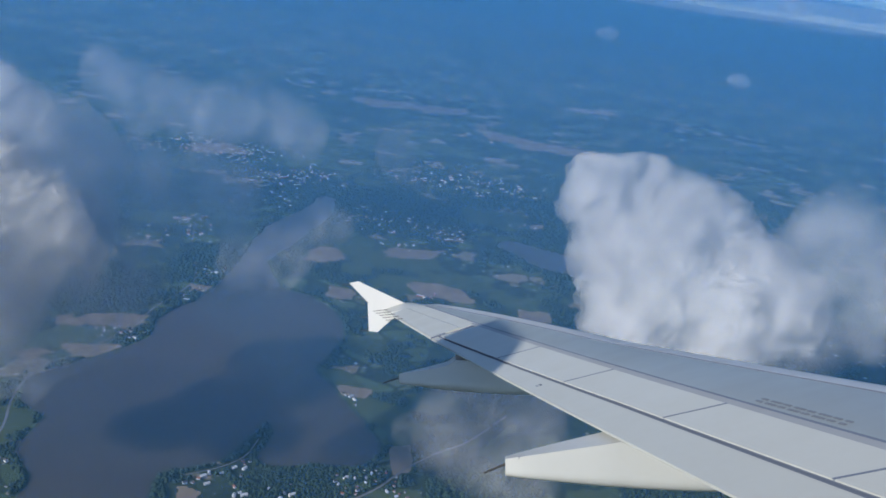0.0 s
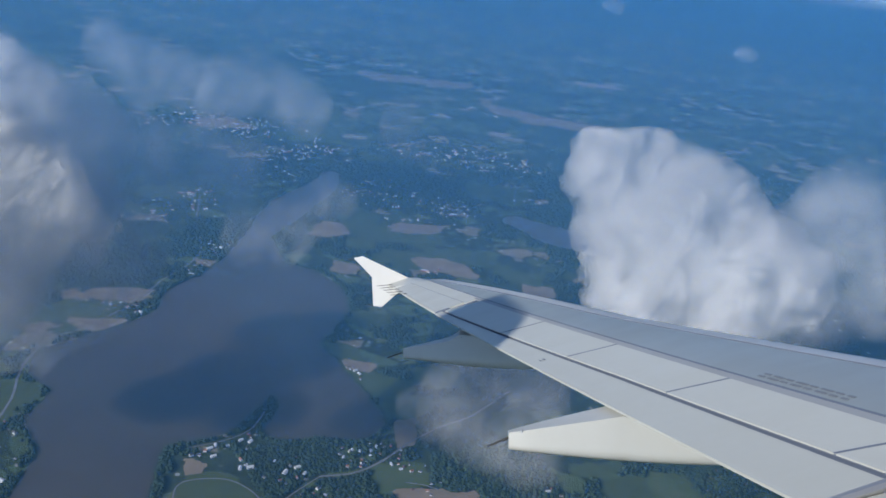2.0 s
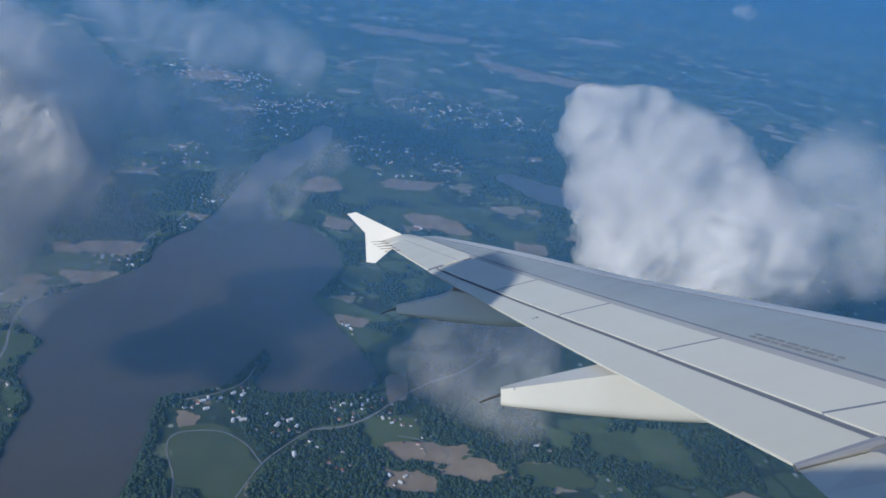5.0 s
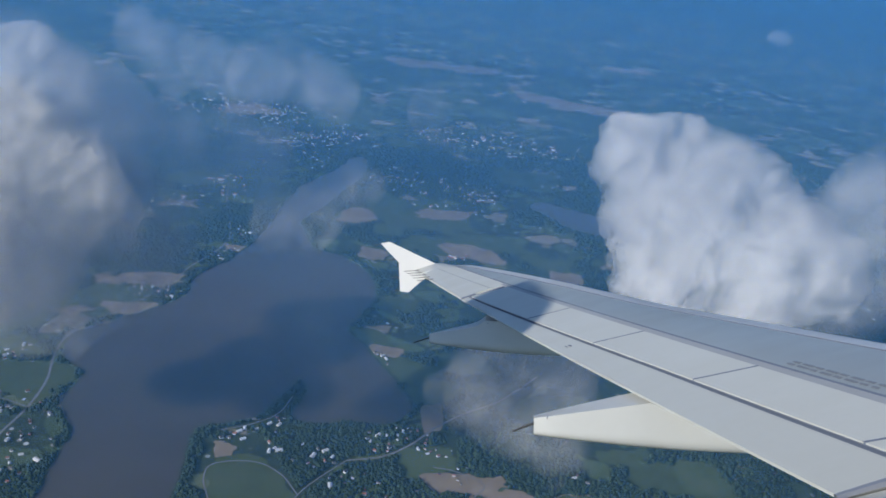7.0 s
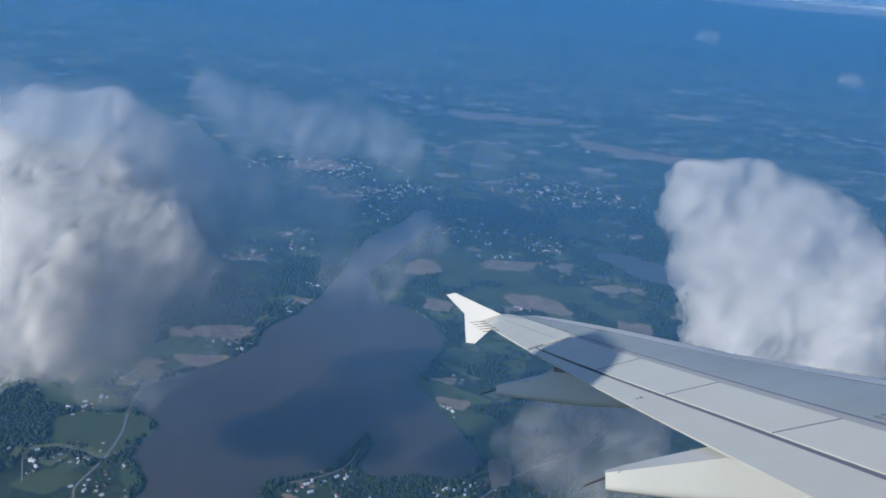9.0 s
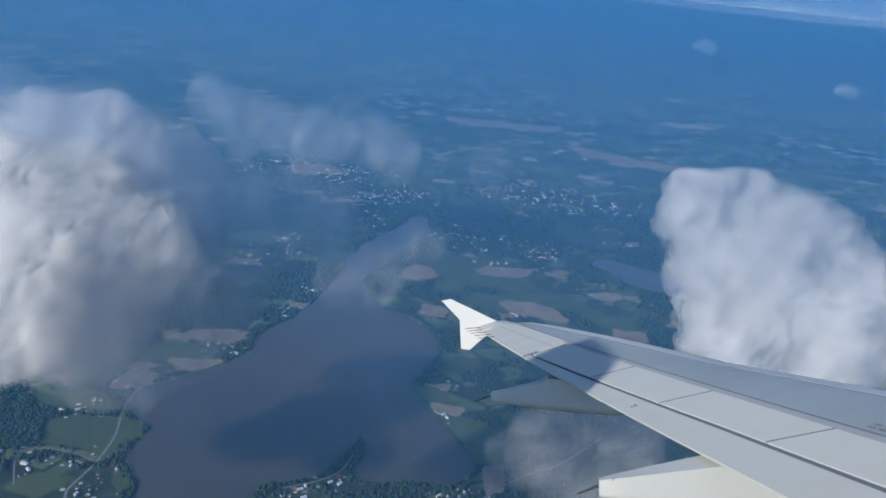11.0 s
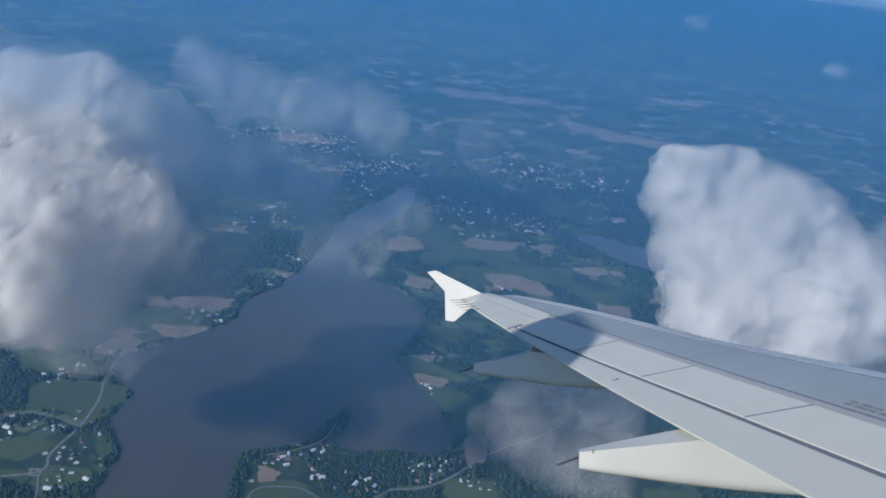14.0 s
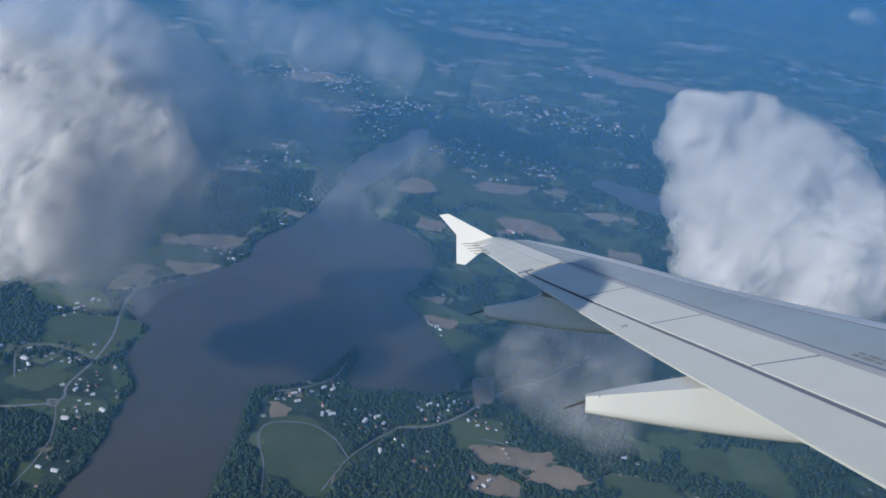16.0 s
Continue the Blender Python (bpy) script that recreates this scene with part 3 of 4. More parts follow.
def cloud(puffs, levels, step, soft, rough, grain, mat, label, seed=0, flat=1.0):
    """Nested shells of one field: puffs that run into one another, broken up by noise.
    soft: the depth in metres over which a level of 1 is gained."""
    B = np.array(puffs, float)
    pad = B[:, 3:4] + soft * (0.75 * rough - min(levels))
    lo, hi = (B[:, :3] - pad).min(0), (B[:, :3] + pad).max(0)
    n = np.ceil((hi - lo) / step).astype(int) + 1
    X, Y, Z = (lo[k] + step * np.arange(n[k]) for k in range(3))
    X, Y, Z = np.meshgrid(X, Y, Z, indexing="ij")
    acc = 0
    for x, y, z, r in B:
        d = (r - np.sqrt((X - x) ** 2 + (Y - y) ** 2 + ((Z - z) * flat) ** 2)) / soft
        acc = acc + np.exp(np.clip(5 * d, -40, 40))
    core = np.log(acc + 1e-12) / 5
    bulge = 1 - 2 * np.abs(fbm(X / (1.3 * grain) + seed, Y / (1.3 * grain), Z / (1.3 * grain) + 3.3, 3, 0.5))
    wob = fbm(X / grain + seed, Y / grain, Z / grain, 5, 0.52)
    D = core + rough * (0.9 * wob + 0.30 * (bulge - 0.55))
    broad = core + rough * (0.6 * fbm(X / grain + seed, Y / grain, Z / grain, 3, 0.45) + 0.35 * bulge)
    slope = [-q for q in np.gradient(broad)]
    size = np.sqrt(sum(q * q for q in slope)) + 1e-6
    slope = [q / size for q in slope]
    for ax in range(3):
        for end in (0, -1):
            s = [slice(None)] * 3
            s[ax] = end
            D[tuple(s)] = -9
    V, F, dens, base = [], [], [], 0
    for level in levels:
        v, f = iso_surface(D, level, lo, step)
        V.append(v), F.append(f + base), dens.append(np.full(len(v), level))
        base += len(v)
    V, F, dens = np.concatenate(V), np.concatenate(F), np.concatenate(dens)
    me = bpy.data.meshes.new("cloud")
    me.vertices.add(len(V)), me.loops.add(F.size), me.polygons.add(len(F))
    me.vertices.foreach_set("co", V.ravel())
    me.loops.foreach_set("vertex_index", F.ravel().astype(np.int32))
    me.polygons.foreach_set("loop_start", np.arange(0, F.size, 3, dtype=np.int32))
    me.polygons.foreach_set("loop_total", np.full(len(F), 3, np.int32))
    me.polygons.foreach_set("use_smooth", np.ones(len(F), bool))
    me.update(calc_edges=True)
    me.attributes.new("density", "FLOAT", "POINT").data.foreach_set("value", dens)
    at = (V - lo) / step
    base = np.clip(np.floor(at).astype(int), 0, n - 2)
    w = at - base
    smooth = 0
    for a in (0, 1):
        for b in (0, 1):
            for c in (0, 1):
                k = tuple((base + (a, b, c)).T)
                f = (w[:, 0] if a else 1 - w[:, 0]) * (w[:, 1] if b else 1 - w[:, 1]) * (w[:, 2] if c else 1 - w[:, 2])
                smooth = smooth + f[:, None] * np.stack([q[k] for q in slope], 1)
    smooth /= np.linalg.norm(smooth, axis=1, keepdims=True) + 1e-6
    me.attributes.new("billow", "FLOAT_VECTOR", "POINT").data.foreach_set("vector", smooth.ravel())
    me.materials.append(mat)
    return tagged(new("cloud", me), label, "cloud")


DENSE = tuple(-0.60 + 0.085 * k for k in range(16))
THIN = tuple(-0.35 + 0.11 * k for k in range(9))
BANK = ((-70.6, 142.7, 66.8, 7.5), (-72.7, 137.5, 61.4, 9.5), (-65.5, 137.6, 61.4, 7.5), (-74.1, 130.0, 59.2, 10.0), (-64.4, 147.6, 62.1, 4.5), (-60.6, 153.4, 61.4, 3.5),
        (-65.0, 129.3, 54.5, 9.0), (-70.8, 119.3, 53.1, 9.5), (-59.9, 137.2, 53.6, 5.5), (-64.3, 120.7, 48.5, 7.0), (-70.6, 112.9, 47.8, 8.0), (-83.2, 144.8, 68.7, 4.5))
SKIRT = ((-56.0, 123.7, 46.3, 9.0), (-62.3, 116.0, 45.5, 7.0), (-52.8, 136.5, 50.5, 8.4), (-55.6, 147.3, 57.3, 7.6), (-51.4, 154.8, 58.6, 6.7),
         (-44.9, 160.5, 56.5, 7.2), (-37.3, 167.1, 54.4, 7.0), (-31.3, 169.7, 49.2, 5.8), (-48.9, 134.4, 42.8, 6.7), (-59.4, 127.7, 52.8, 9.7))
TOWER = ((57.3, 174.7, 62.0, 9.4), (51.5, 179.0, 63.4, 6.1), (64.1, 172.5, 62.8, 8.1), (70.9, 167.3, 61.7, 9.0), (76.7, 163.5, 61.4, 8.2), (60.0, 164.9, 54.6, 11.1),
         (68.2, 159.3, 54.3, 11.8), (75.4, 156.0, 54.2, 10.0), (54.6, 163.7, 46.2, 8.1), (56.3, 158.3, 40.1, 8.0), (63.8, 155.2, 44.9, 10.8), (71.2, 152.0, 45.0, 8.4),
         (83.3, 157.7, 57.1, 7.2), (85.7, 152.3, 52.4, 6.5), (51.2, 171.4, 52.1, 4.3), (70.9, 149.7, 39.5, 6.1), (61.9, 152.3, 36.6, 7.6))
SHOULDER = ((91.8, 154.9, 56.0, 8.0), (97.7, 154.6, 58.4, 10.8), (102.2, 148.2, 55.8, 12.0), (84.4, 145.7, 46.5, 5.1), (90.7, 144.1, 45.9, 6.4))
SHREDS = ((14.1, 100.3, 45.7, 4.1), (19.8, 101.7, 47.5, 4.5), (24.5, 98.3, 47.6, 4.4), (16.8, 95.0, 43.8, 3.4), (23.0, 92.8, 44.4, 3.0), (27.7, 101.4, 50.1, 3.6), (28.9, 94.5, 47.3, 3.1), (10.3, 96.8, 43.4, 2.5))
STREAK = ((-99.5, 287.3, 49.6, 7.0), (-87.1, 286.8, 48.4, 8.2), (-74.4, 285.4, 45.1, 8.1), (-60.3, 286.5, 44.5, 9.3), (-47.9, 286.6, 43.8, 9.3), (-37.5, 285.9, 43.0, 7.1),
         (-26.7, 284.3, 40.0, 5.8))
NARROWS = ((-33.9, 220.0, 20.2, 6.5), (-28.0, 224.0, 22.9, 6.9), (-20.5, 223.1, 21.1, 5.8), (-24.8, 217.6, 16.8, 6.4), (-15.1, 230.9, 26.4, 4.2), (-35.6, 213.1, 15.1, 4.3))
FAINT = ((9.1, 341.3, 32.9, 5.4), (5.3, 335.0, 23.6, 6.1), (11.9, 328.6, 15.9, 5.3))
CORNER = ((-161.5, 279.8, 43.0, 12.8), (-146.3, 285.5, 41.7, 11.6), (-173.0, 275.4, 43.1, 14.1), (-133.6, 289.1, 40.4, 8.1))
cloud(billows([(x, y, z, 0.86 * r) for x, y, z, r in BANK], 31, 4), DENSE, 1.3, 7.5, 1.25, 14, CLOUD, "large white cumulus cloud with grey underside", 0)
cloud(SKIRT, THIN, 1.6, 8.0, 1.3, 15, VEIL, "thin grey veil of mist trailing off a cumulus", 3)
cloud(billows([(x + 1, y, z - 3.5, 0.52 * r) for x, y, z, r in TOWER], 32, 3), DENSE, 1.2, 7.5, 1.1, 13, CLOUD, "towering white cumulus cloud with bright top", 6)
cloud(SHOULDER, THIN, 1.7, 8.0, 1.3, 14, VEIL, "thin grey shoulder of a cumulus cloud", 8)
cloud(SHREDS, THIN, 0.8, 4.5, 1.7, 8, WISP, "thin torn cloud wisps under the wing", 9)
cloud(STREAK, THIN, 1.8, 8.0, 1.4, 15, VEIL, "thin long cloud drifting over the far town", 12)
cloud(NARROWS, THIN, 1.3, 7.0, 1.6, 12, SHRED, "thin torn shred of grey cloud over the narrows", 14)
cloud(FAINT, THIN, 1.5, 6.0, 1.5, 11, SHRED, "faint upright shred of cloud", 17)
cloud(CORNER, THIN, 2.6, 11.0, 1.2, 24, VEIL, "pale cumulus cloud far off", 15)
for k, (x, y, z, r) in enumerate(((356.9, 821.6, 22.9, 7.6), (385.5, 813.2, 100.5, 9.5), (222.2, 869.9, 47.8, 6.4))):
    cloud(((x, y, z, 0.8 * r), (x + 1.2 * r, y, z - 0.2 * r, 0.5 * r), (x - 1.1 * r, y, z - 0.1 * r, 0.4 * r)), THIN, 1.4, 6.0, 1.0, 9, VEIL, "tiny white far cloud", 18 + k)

# an added cloud, never in view, thin and placed to shadow the lake's middle
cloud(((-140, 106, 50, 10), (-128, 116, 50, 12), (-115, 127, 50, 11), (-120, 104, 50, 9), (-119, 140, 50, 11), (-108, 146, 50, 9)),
      DENSE[5:], 2.0, 6.0, 0.5, 18, CLOUD, "added flat cloud out of view, shading the lake", 21, 3.0)

# ---- fields, roads, houses, woods ----
FIELDS_NEAR = ((-24.1, 122.3, 8.1, 8.8, 1.0, 'g'), (-31.6, 134.9, 2.2, 2.2, 1.0, 't'), (-80.9, 152.4, 10.2, 6.2, 2.0, 'g'), (-83.5, 132.8, 5.7, 3.6, 1.0, 'g'), (-91.0, 164.5, 8.6, 3.5, 2.0, 'g'), (-77.1, 194.1, 9.5, 6.4, 2.0, 'g'),
         (-67.9, 188.4, 7.4, 3.3, 2.0, 't'), (-72.2, 205.3, 9.9, 4.2, 2.0, 't'), (-89.4, 189.4, 6.9, 4.6, 2.0, 'g'), (-80.8, 124.7, 3.2, 1.7, 1.0, 'g'), (-70.2, 106.5, 2.5, 2.1, 1.0, 'g'), (-83.4, 184.5, 4.5, 3.0, 2.0, 't'))
FIELDS_EAST = ((-5.4, 185.8, 5.8, 4.7, 2.0, 'g'), (-0.4, 180.4, 4.8, 2.5, 2.0, 't'), (5.4, 171.8, 8.0, 5.7, 2.0, 'g'), (11.7, 163.3, 5.8, 4.8, 2.0, 'g'), (1.8, 206.6, 7.0, 4.9, 2.0, 'g'), (11.7, 152.9, 2.4, 4.8, 2.0, 't'),
         (10.9, 137.4, 5.9, 4.5, 1.0, 'g'), (18.3, 131.4, 8.3, 2.8, 1.0, 't'), (27.0, 127.5, 6.5, 3.7, 1.0, 't'), (14.9, 122.3, 5.2, 2.9, 1.0, 't'), (61.7, 139.7, 7.0, 4.2, 1.0, 'g'), (72.5, 138.8, 5.2, 6.8, 1.0, 'g'),
         (55.3, 145.4, 5.1, 2.8, 1.0, 'g'), (19.9, 178.4, 7.5, 5.0, 2.0, 'g'), (41.8, 161.3, 8.3, 5.7, 2.0, 'g'), (46.1, 127.5, 7.0, 3.3, 1.0, 'g'))
FIELDS_MID = ((-15.8, 272.9, 6.3, 7.2, 2.0, 't'), (7.7, 276.4, 17.0, 8.4, 2.0, 'g'), (14.8, 282.7, 9.7, 5.2, 2.0, 't'), (30.8, 260.5, 12.9, 7.1, 2.0, 'g'), (10.7, 253.3, 9.5, 7.8, 2.0, 'g'), (26.0, 250.1, 9.8, 6.2, 2.0, 't'),
         (-8.7, 240.7, 4.9, 4.5, 2.0, 't'), (51.5, 247.9, 8.2, 6.0, 2.0, 'g'), (56.4, 238.2, 6.0, 4.4, 2.0, 't'), (51.6, 337.9, 13.9, 11.8, 3.0, 'g'), (53.9, 310.7, 5.2, 4.1, 3.0, 'g'), (70.8, 331.4, 3.2, 3.0, 3.0, 't'),
         (-78.2, 290.4, 13.1, 6.8, 2.0, 'g'), (-84.8, 271.2, 8.3, 5.0, 2.0, 'g'), (-49.5, 232.5, 5.5, 2.5, 2.0, 't'), (-5.7, 262.5, 5.3, 4.6, 2.0, 'g'))
FIELDS_FAR = ((81.1, 504.8, 16.0, 9.6, 4.0, 't'), (103.7, 493.5, 21.4, 12.2, 4.0, 't'), (124.5, 491.5, 14.2, 7.6, 4.0, 't'), (64.1, 445.0, 5.8, 5.1, 3.0, 't'), (3.4, 572.0, 24.2, 16.2, 4.0, 't'), (39.7, 574.1, 16.2, 12.1, 4.0, 't'),
         (-82.8, 398.5, 15.0, 9.6, 3.0, 't'), (-103.5, 410.7, 11.8, 6.8, 3.0, 'g'), (-5.6, 370.5, 8.2, 5.6, 3.0, 'g'), (245.4, 573.7, 24.9, 11.8, 4.0, 'g'), (202.9, 506.3, 22.1, 7.9, 4.0, 'g'), (38.9, 457.4, 16.5, 6.7, 3.0, 'g'),
         (-49.3, 507.3, 14.4, 8.2, 4.0, 'g'), (185.7, 592.2, 17.0, 8.4, 4.0, 'g'), (15.9, 471.0, 13.5, 7.1, 4.0, 'g'), (169.2, 650.6, 18.5, 10.0, 5.0, 't'))
ALL_FIELDS = FIELDS_NEAR + FIELDS_EAST + FIELDS_MID + FIELDS_FAR


def crop(name, a, b, c, rows):
    m, t, bs, _ = material(name)
    v = coords(t)
    patch = tex(t, "ShaderNodeTexNoise", v, 0.14, 5, 0.6).outputs[0]
    lines = tex(t, "ShaderNodeTexNoise", stretched(t, v, rows), 1.0, 3, 0.6).outputs[0]
    col = ramp(t, patch, [(0.35, a), (0.5, b), (0.65, c)])
    info = t.nodes.new("ShaderNodeObjectInfo")
    col = mix(t, maths(t, "MULTIPLY", info.outputs["Random"], 0.5), col, tuple(0.6 * q for q in b))
    col = mix(t, maths(t, "MULTIPLY", lines, 0.4), col, tuple(0.45 * q for q in a))
    t.links.new(col, bs.inputs["Base Color"])
    bs.inputs["Roughness"].default_value = 0.95
    bs.inputs["Specular IOR Level"].default_value = 0.1
    return m


GREEN = crop("green_crop", (0.058, 0.086, 0.034), (0.076, 0.106, 0.042), (0.092, 0.116, 0.054), (0.08, 1.2, 1))
TAN = crop("bare_soil", (0.21, 0.165, 0.12), (0.26, 0.205, 0.145), (0.30, 0.245, 0.175), (1.3, 0.1, 1))


def field_edge(x, y, f, seed):
    cx, cy, a, b, turn, _ = f
    c, s = math.cos(radians(turn)), math.sin(radians(turn))
    u, v = ((x - cx) * c + (y - cy) * s) / a, (-(x - cx) * s + (y - cy) * c) / b
    u, v = u + 0.25 * v * math.sin(seed * 7), v + 0.25 * u * math.cos(seed * 5)
    r = (np.abs(u) ** 5 + np.abs(v) ** 5) ** (1 / 5)
    return (r - 1) * min(a, b) + 0.55 * min(a, b) * fbm(x / (0.8 * b) + seed, y / (0.8 * b), 0 * x + seed, 3)


for k, f in enumerate(ALL_FIELDS):
    r = max(f[2], f[3]) * 1.5
    fn = lambda x, y, f=f, k=k: np.maximum(field_edge(x, y, f, k * 1.37), 0.8 - shore(x, y))
    P, F = contour_sheet(fn, f[0] - r, f[0] + r, f[1] - r, f[1] + r, max(0.5, r / 28), 0.02 + 0.002 * (k % 7))
    if len(F):
        tagged(new("field", mesh_from("field", P, F, TAN if f[5] == "t" else GREEN)), "tan harvested field" if f[5] == "t" else "green crop field", "field", "fields", "structure")


def asphalt():
    m, t, b, _ = material("road_asphalt")
    n = tex(t, "ShaderNodeTexNoise", coords(t), 0.8, 4, 0.6).outputs[0]
    t.links.new(ramp(t, n, [(0.3, (0.11, 0.108, 0.10)), (0.7, (0.17, 0.165, 0.155))]), b.inputs["Base Color"])
    b.inputs["Roughness"].default_value = 0.9
    return m


ROAD = asphalt()


def smooth_line(pts, n=10):
    P = [Vector(p) for p in pts]
    P = [2 * P[0] - P[1]] + P + [2 * P[-1] - P[-2]]
    out = []
    for a, b, c, d in zip(P, P[1:], P[2:], P[3:]):
        for k in range(n):
            u = k / n
            out.append(0.5 * (2 * b + (c - a) * u + (2 * a - 5 * b + 4 * c - d) * u * u + (3 * b - a - 3 * c + d) * u ** 3))
    return out + [P[-2]]


ROADS = (((-88.7, 121.6), (-82.9, 123.3), (-78.2, 125.1), (-75.9, 126.2), (-74.8, 128.6), (-76.0, 132.6), (-74.8, 142.3), (-75.4, 152.7), (-78.0, 162.2), (-78.8, 170.4), (-77.3, 179.0), (-72.2, 185.4), (-68.1, 193.4), (-63.3, 206.0), (-61.2, 217.1), (-56.5, 230.9), (-55.9, 243.5), (-62.9, 266.6), (-67.7, 291.0)),
         ((-5.9, 135.3), (1.1, 137.5), (7.0, 142.3), (13.1, 150.0), (20.4, 156.8), (28.1, 162.6), (39.0, 175.4)),
         ((-70.9, 115.7), (-72.9, 121.2), (-74.9, 125.5)),
         ((-33.3, 141.3), (-27.5, 144.4), (-22.7, 149.1), (-20.7, 156.2)),
         ((-28.4, 110.7), (-30.0, 118.0), (-33.2, 125.7), (-32.2, 130.3), (-24.6, 132.0), (-18.6, 129.0), (-14.5, 123.7)),
         ((-17.7, 113.6), (-14.6, 123.0), (-11.0, 128.9), (-5.9, 135.3)),
         ((20.0, 126.7), (23.0, 131.7), (17.1, 135.1), (12.2, 135.8)),
         ((-87.2, 131.9), (-91.7, 141.3), (-87.4, 144.7), (-80.8, 144.2), (-74.8, 142.3)),
         ((-71.3, 103.1), (-70.7, 109.4), (-70.9, 115.7)))
road_points = []
for k, pts in enumerate(ROADS):
    line = smooth_line(pts)
    half = 0.28 if k in (0, 1) else 0.15
    V, F = [], []
    for i, p in enumerate(line):
        d = (line[min(i + 1, len(line) - 1)] - line[max(i - 1, 0)]).normalized()
        q = Vector((-d.y, d.x)) * half
        V += [(p.x + q.x, p.y + q.y, 0.05 + 0.003 * k), (p.x - q.x, p.y - q.y, 0.05 + 0.003 * k)]
        road_points.append((p.x, p.y))
    F = [(2 * i, 2 * i + 1, 2 * i + 3, 2 * i + 2) for i in range(len(line) - 1)]
    tagged(new("road", mesh_from("road", V, F, ROAD)), "pale grey country road winding along the lake", "road", "roads", "structure")
road_points = np.array(road_points)
V = [(-75.9 + r * math.cos(a), 126.2 + r * math.sin(a), 0.08) for r in (0.7, 1.3) for a in np.arange(24) * math.pi / 12]
tagged(new("roundabout", mesh_from("roundabout", V, [(k, (k + 1) % 24, 24 + (k + 1) % 24, 24 + k) for k in range(24)], ROAD)), "small round road junction", "road", kind="structure")

WALLS = [paint("house_wall_" + n, c, 0.8, 0.1) for n, c in (("white", (0.62, 0.60, 0.57)), ("cream", (0.6, 0.54, 0.43)), ("red", (0.30, 0.09, 0.06)), ("grey", (0.45, 0.46, 0.48)))]
ROOFS = [paint("roof_" + n, c, 0.75, 0.15) for n, c in (("tile", (0.26, 0.11, 0.075)), ("dark", (0.07, 0.07, 0.075)), ("metal", (0.55, 0.56, 0.58)))]


def house_meshes(w, d, h, ridge, wall, roof):
    bm = bmesh.new()
    box(bm, (0, 0, h / 2), (w, d, h))
    for y in (-d / 2, d / 2):
        vs = [bm.verts.new(p) for p in ((-w / 2, y, h), (w / 2, y, h), (0, y, h + ridge))]
        bm.faces.new(vs)
    me = bpy.data.meshes.new("wall")
    bm.to_mesh(me)
    bm.free()
    me.materials.append(wall)
    o = 0.06
    V = [(-w / 2 - o, -d / 2 - o, h - 0.03), (0, -d / 2 - o, h + ridge), (w / 2 + o, -d / 2 - o, h - 0.03)]
    V += [(x, d / 2 + o, z) for x, y, z in V] + [(x, y, z + 0.05) for x, y, z in V] + [(x, d / 2 + o, z + 0.05) for x, y, z in V]
    F = [(0, 1, 4, 3), (1, 2, 5, 4), (6, 9, 10, 7), (7, 10, 11, 8), (0, 3, 9, 6), (2, 8, 11, 5), (0, 6, 7, 1), (1, 7, 8, 2), (3, 4, 10, 9), (4, 5, 11, 10)]
    return me, mesh_from("roof", V, F, roof)


rnd = random.Random(5)
KINDS = []
for wall, roof, w, d, h, ridge, lab in ((0, 0, 0.75, 1.05, 0.5, 0.3, "white house with a tiled red roof"), (1, 1, 0.7, 1.2, 0.45, 0.3, "cream house with a dark roof"),
                                        (2, 1, 0.7, 1.0, 0.45, 0.32, "red wooden house with a dark roof"), (0, 2, 1.1, 2.2, 0.6, 0.2, "long white hall with a pale metal roof"),
                                        (3, 2, 0.9, 1.5, 0.5, 0.2, "grey building with a pale metal roof"), (0, 1, 0.8, 1.3, 0.6, 0.3, "white house with a dark roof")):
    KINDS.append((*house_meshes(w, d, h, ridge, WALLS[wall], ROOFS[roof]), lab))


def dry(x, y, margin=1.2):
    return float(shore(np.array([x]), np.array([y]))[0]) > margin


VILLAGES = ((-70.8, 133.9, 4, 12), (-79.8, 142.2, 4, 10), (-87.0, 139.2, 4, 14), (-87.1, 162.4, 3.5, 12), (-70.0, 127.3, 3, 7), (-68.0, 108.2, 4, 8),
         (-68.7, 123.4, 3, 6), (-69.6, 200.1, 5, 14), (-61.7, 198.3, 4, 8), (-50.6, 229.4, 5, 14), (-50.6, 245.5, 6, 14), (-30.3, 143.1, 3.5, 9),
         (-11.9, 134.5, 4, 12), (-23.2, 145.5, 3.5, 8), (0.7, 141.9, 4, 14), (6.8, 145.3, 3, 12), (11.1, 141.3, 3, 10), (17.3, 134.6, 3, 7),
         (-5.3, 130.1, 4, 9), (0.4, 126.2, 4, 8), (13.2, 122.6, 3, 6), (-20.0, 139.0, 4, 8), (-3.8, 177.5, 3, 8), (-79.0, 265.8, 6, 16),
         (44.6, 137.5, 3, 4))
house_points = []
for cx, cy, spread, count in VILLAGES:
    for _ in range(round(count * 0.8)):
        for _try in range(12):
            x, y = cx + rnd.gauss(0, spread * 0.6), cy + rnd.gauss(0, spread * 0.6)
            if not dry(x, y) or any(abs(x - a) + abs(y - b) < 1.5 for a, b in house_points):
                continue
            if np.min(np.hypot(road_points[:, 0] - x, road_points[:, 1] - y)) < 0.9:
                continue
            break
        else:
            continue
        house_points.append((x, y))
        walls, roof, lab = KINDS[min(5, int(rnd.random() ** 1.2 * 6))]
        h = tagged(new("house"), lab, "house", "houses round the lake")
        h.matrix_world = Matrix.Translation((x, y, 0.01)) @ Matrix.Rotation(rnd.uniform(0, math.pi), 4, "Z") @ Matrix.Scale(rnd.uniform(0.38, 0.72), 4)
        part("wall", walls, None, h)
        part("roof", roof, None, h)


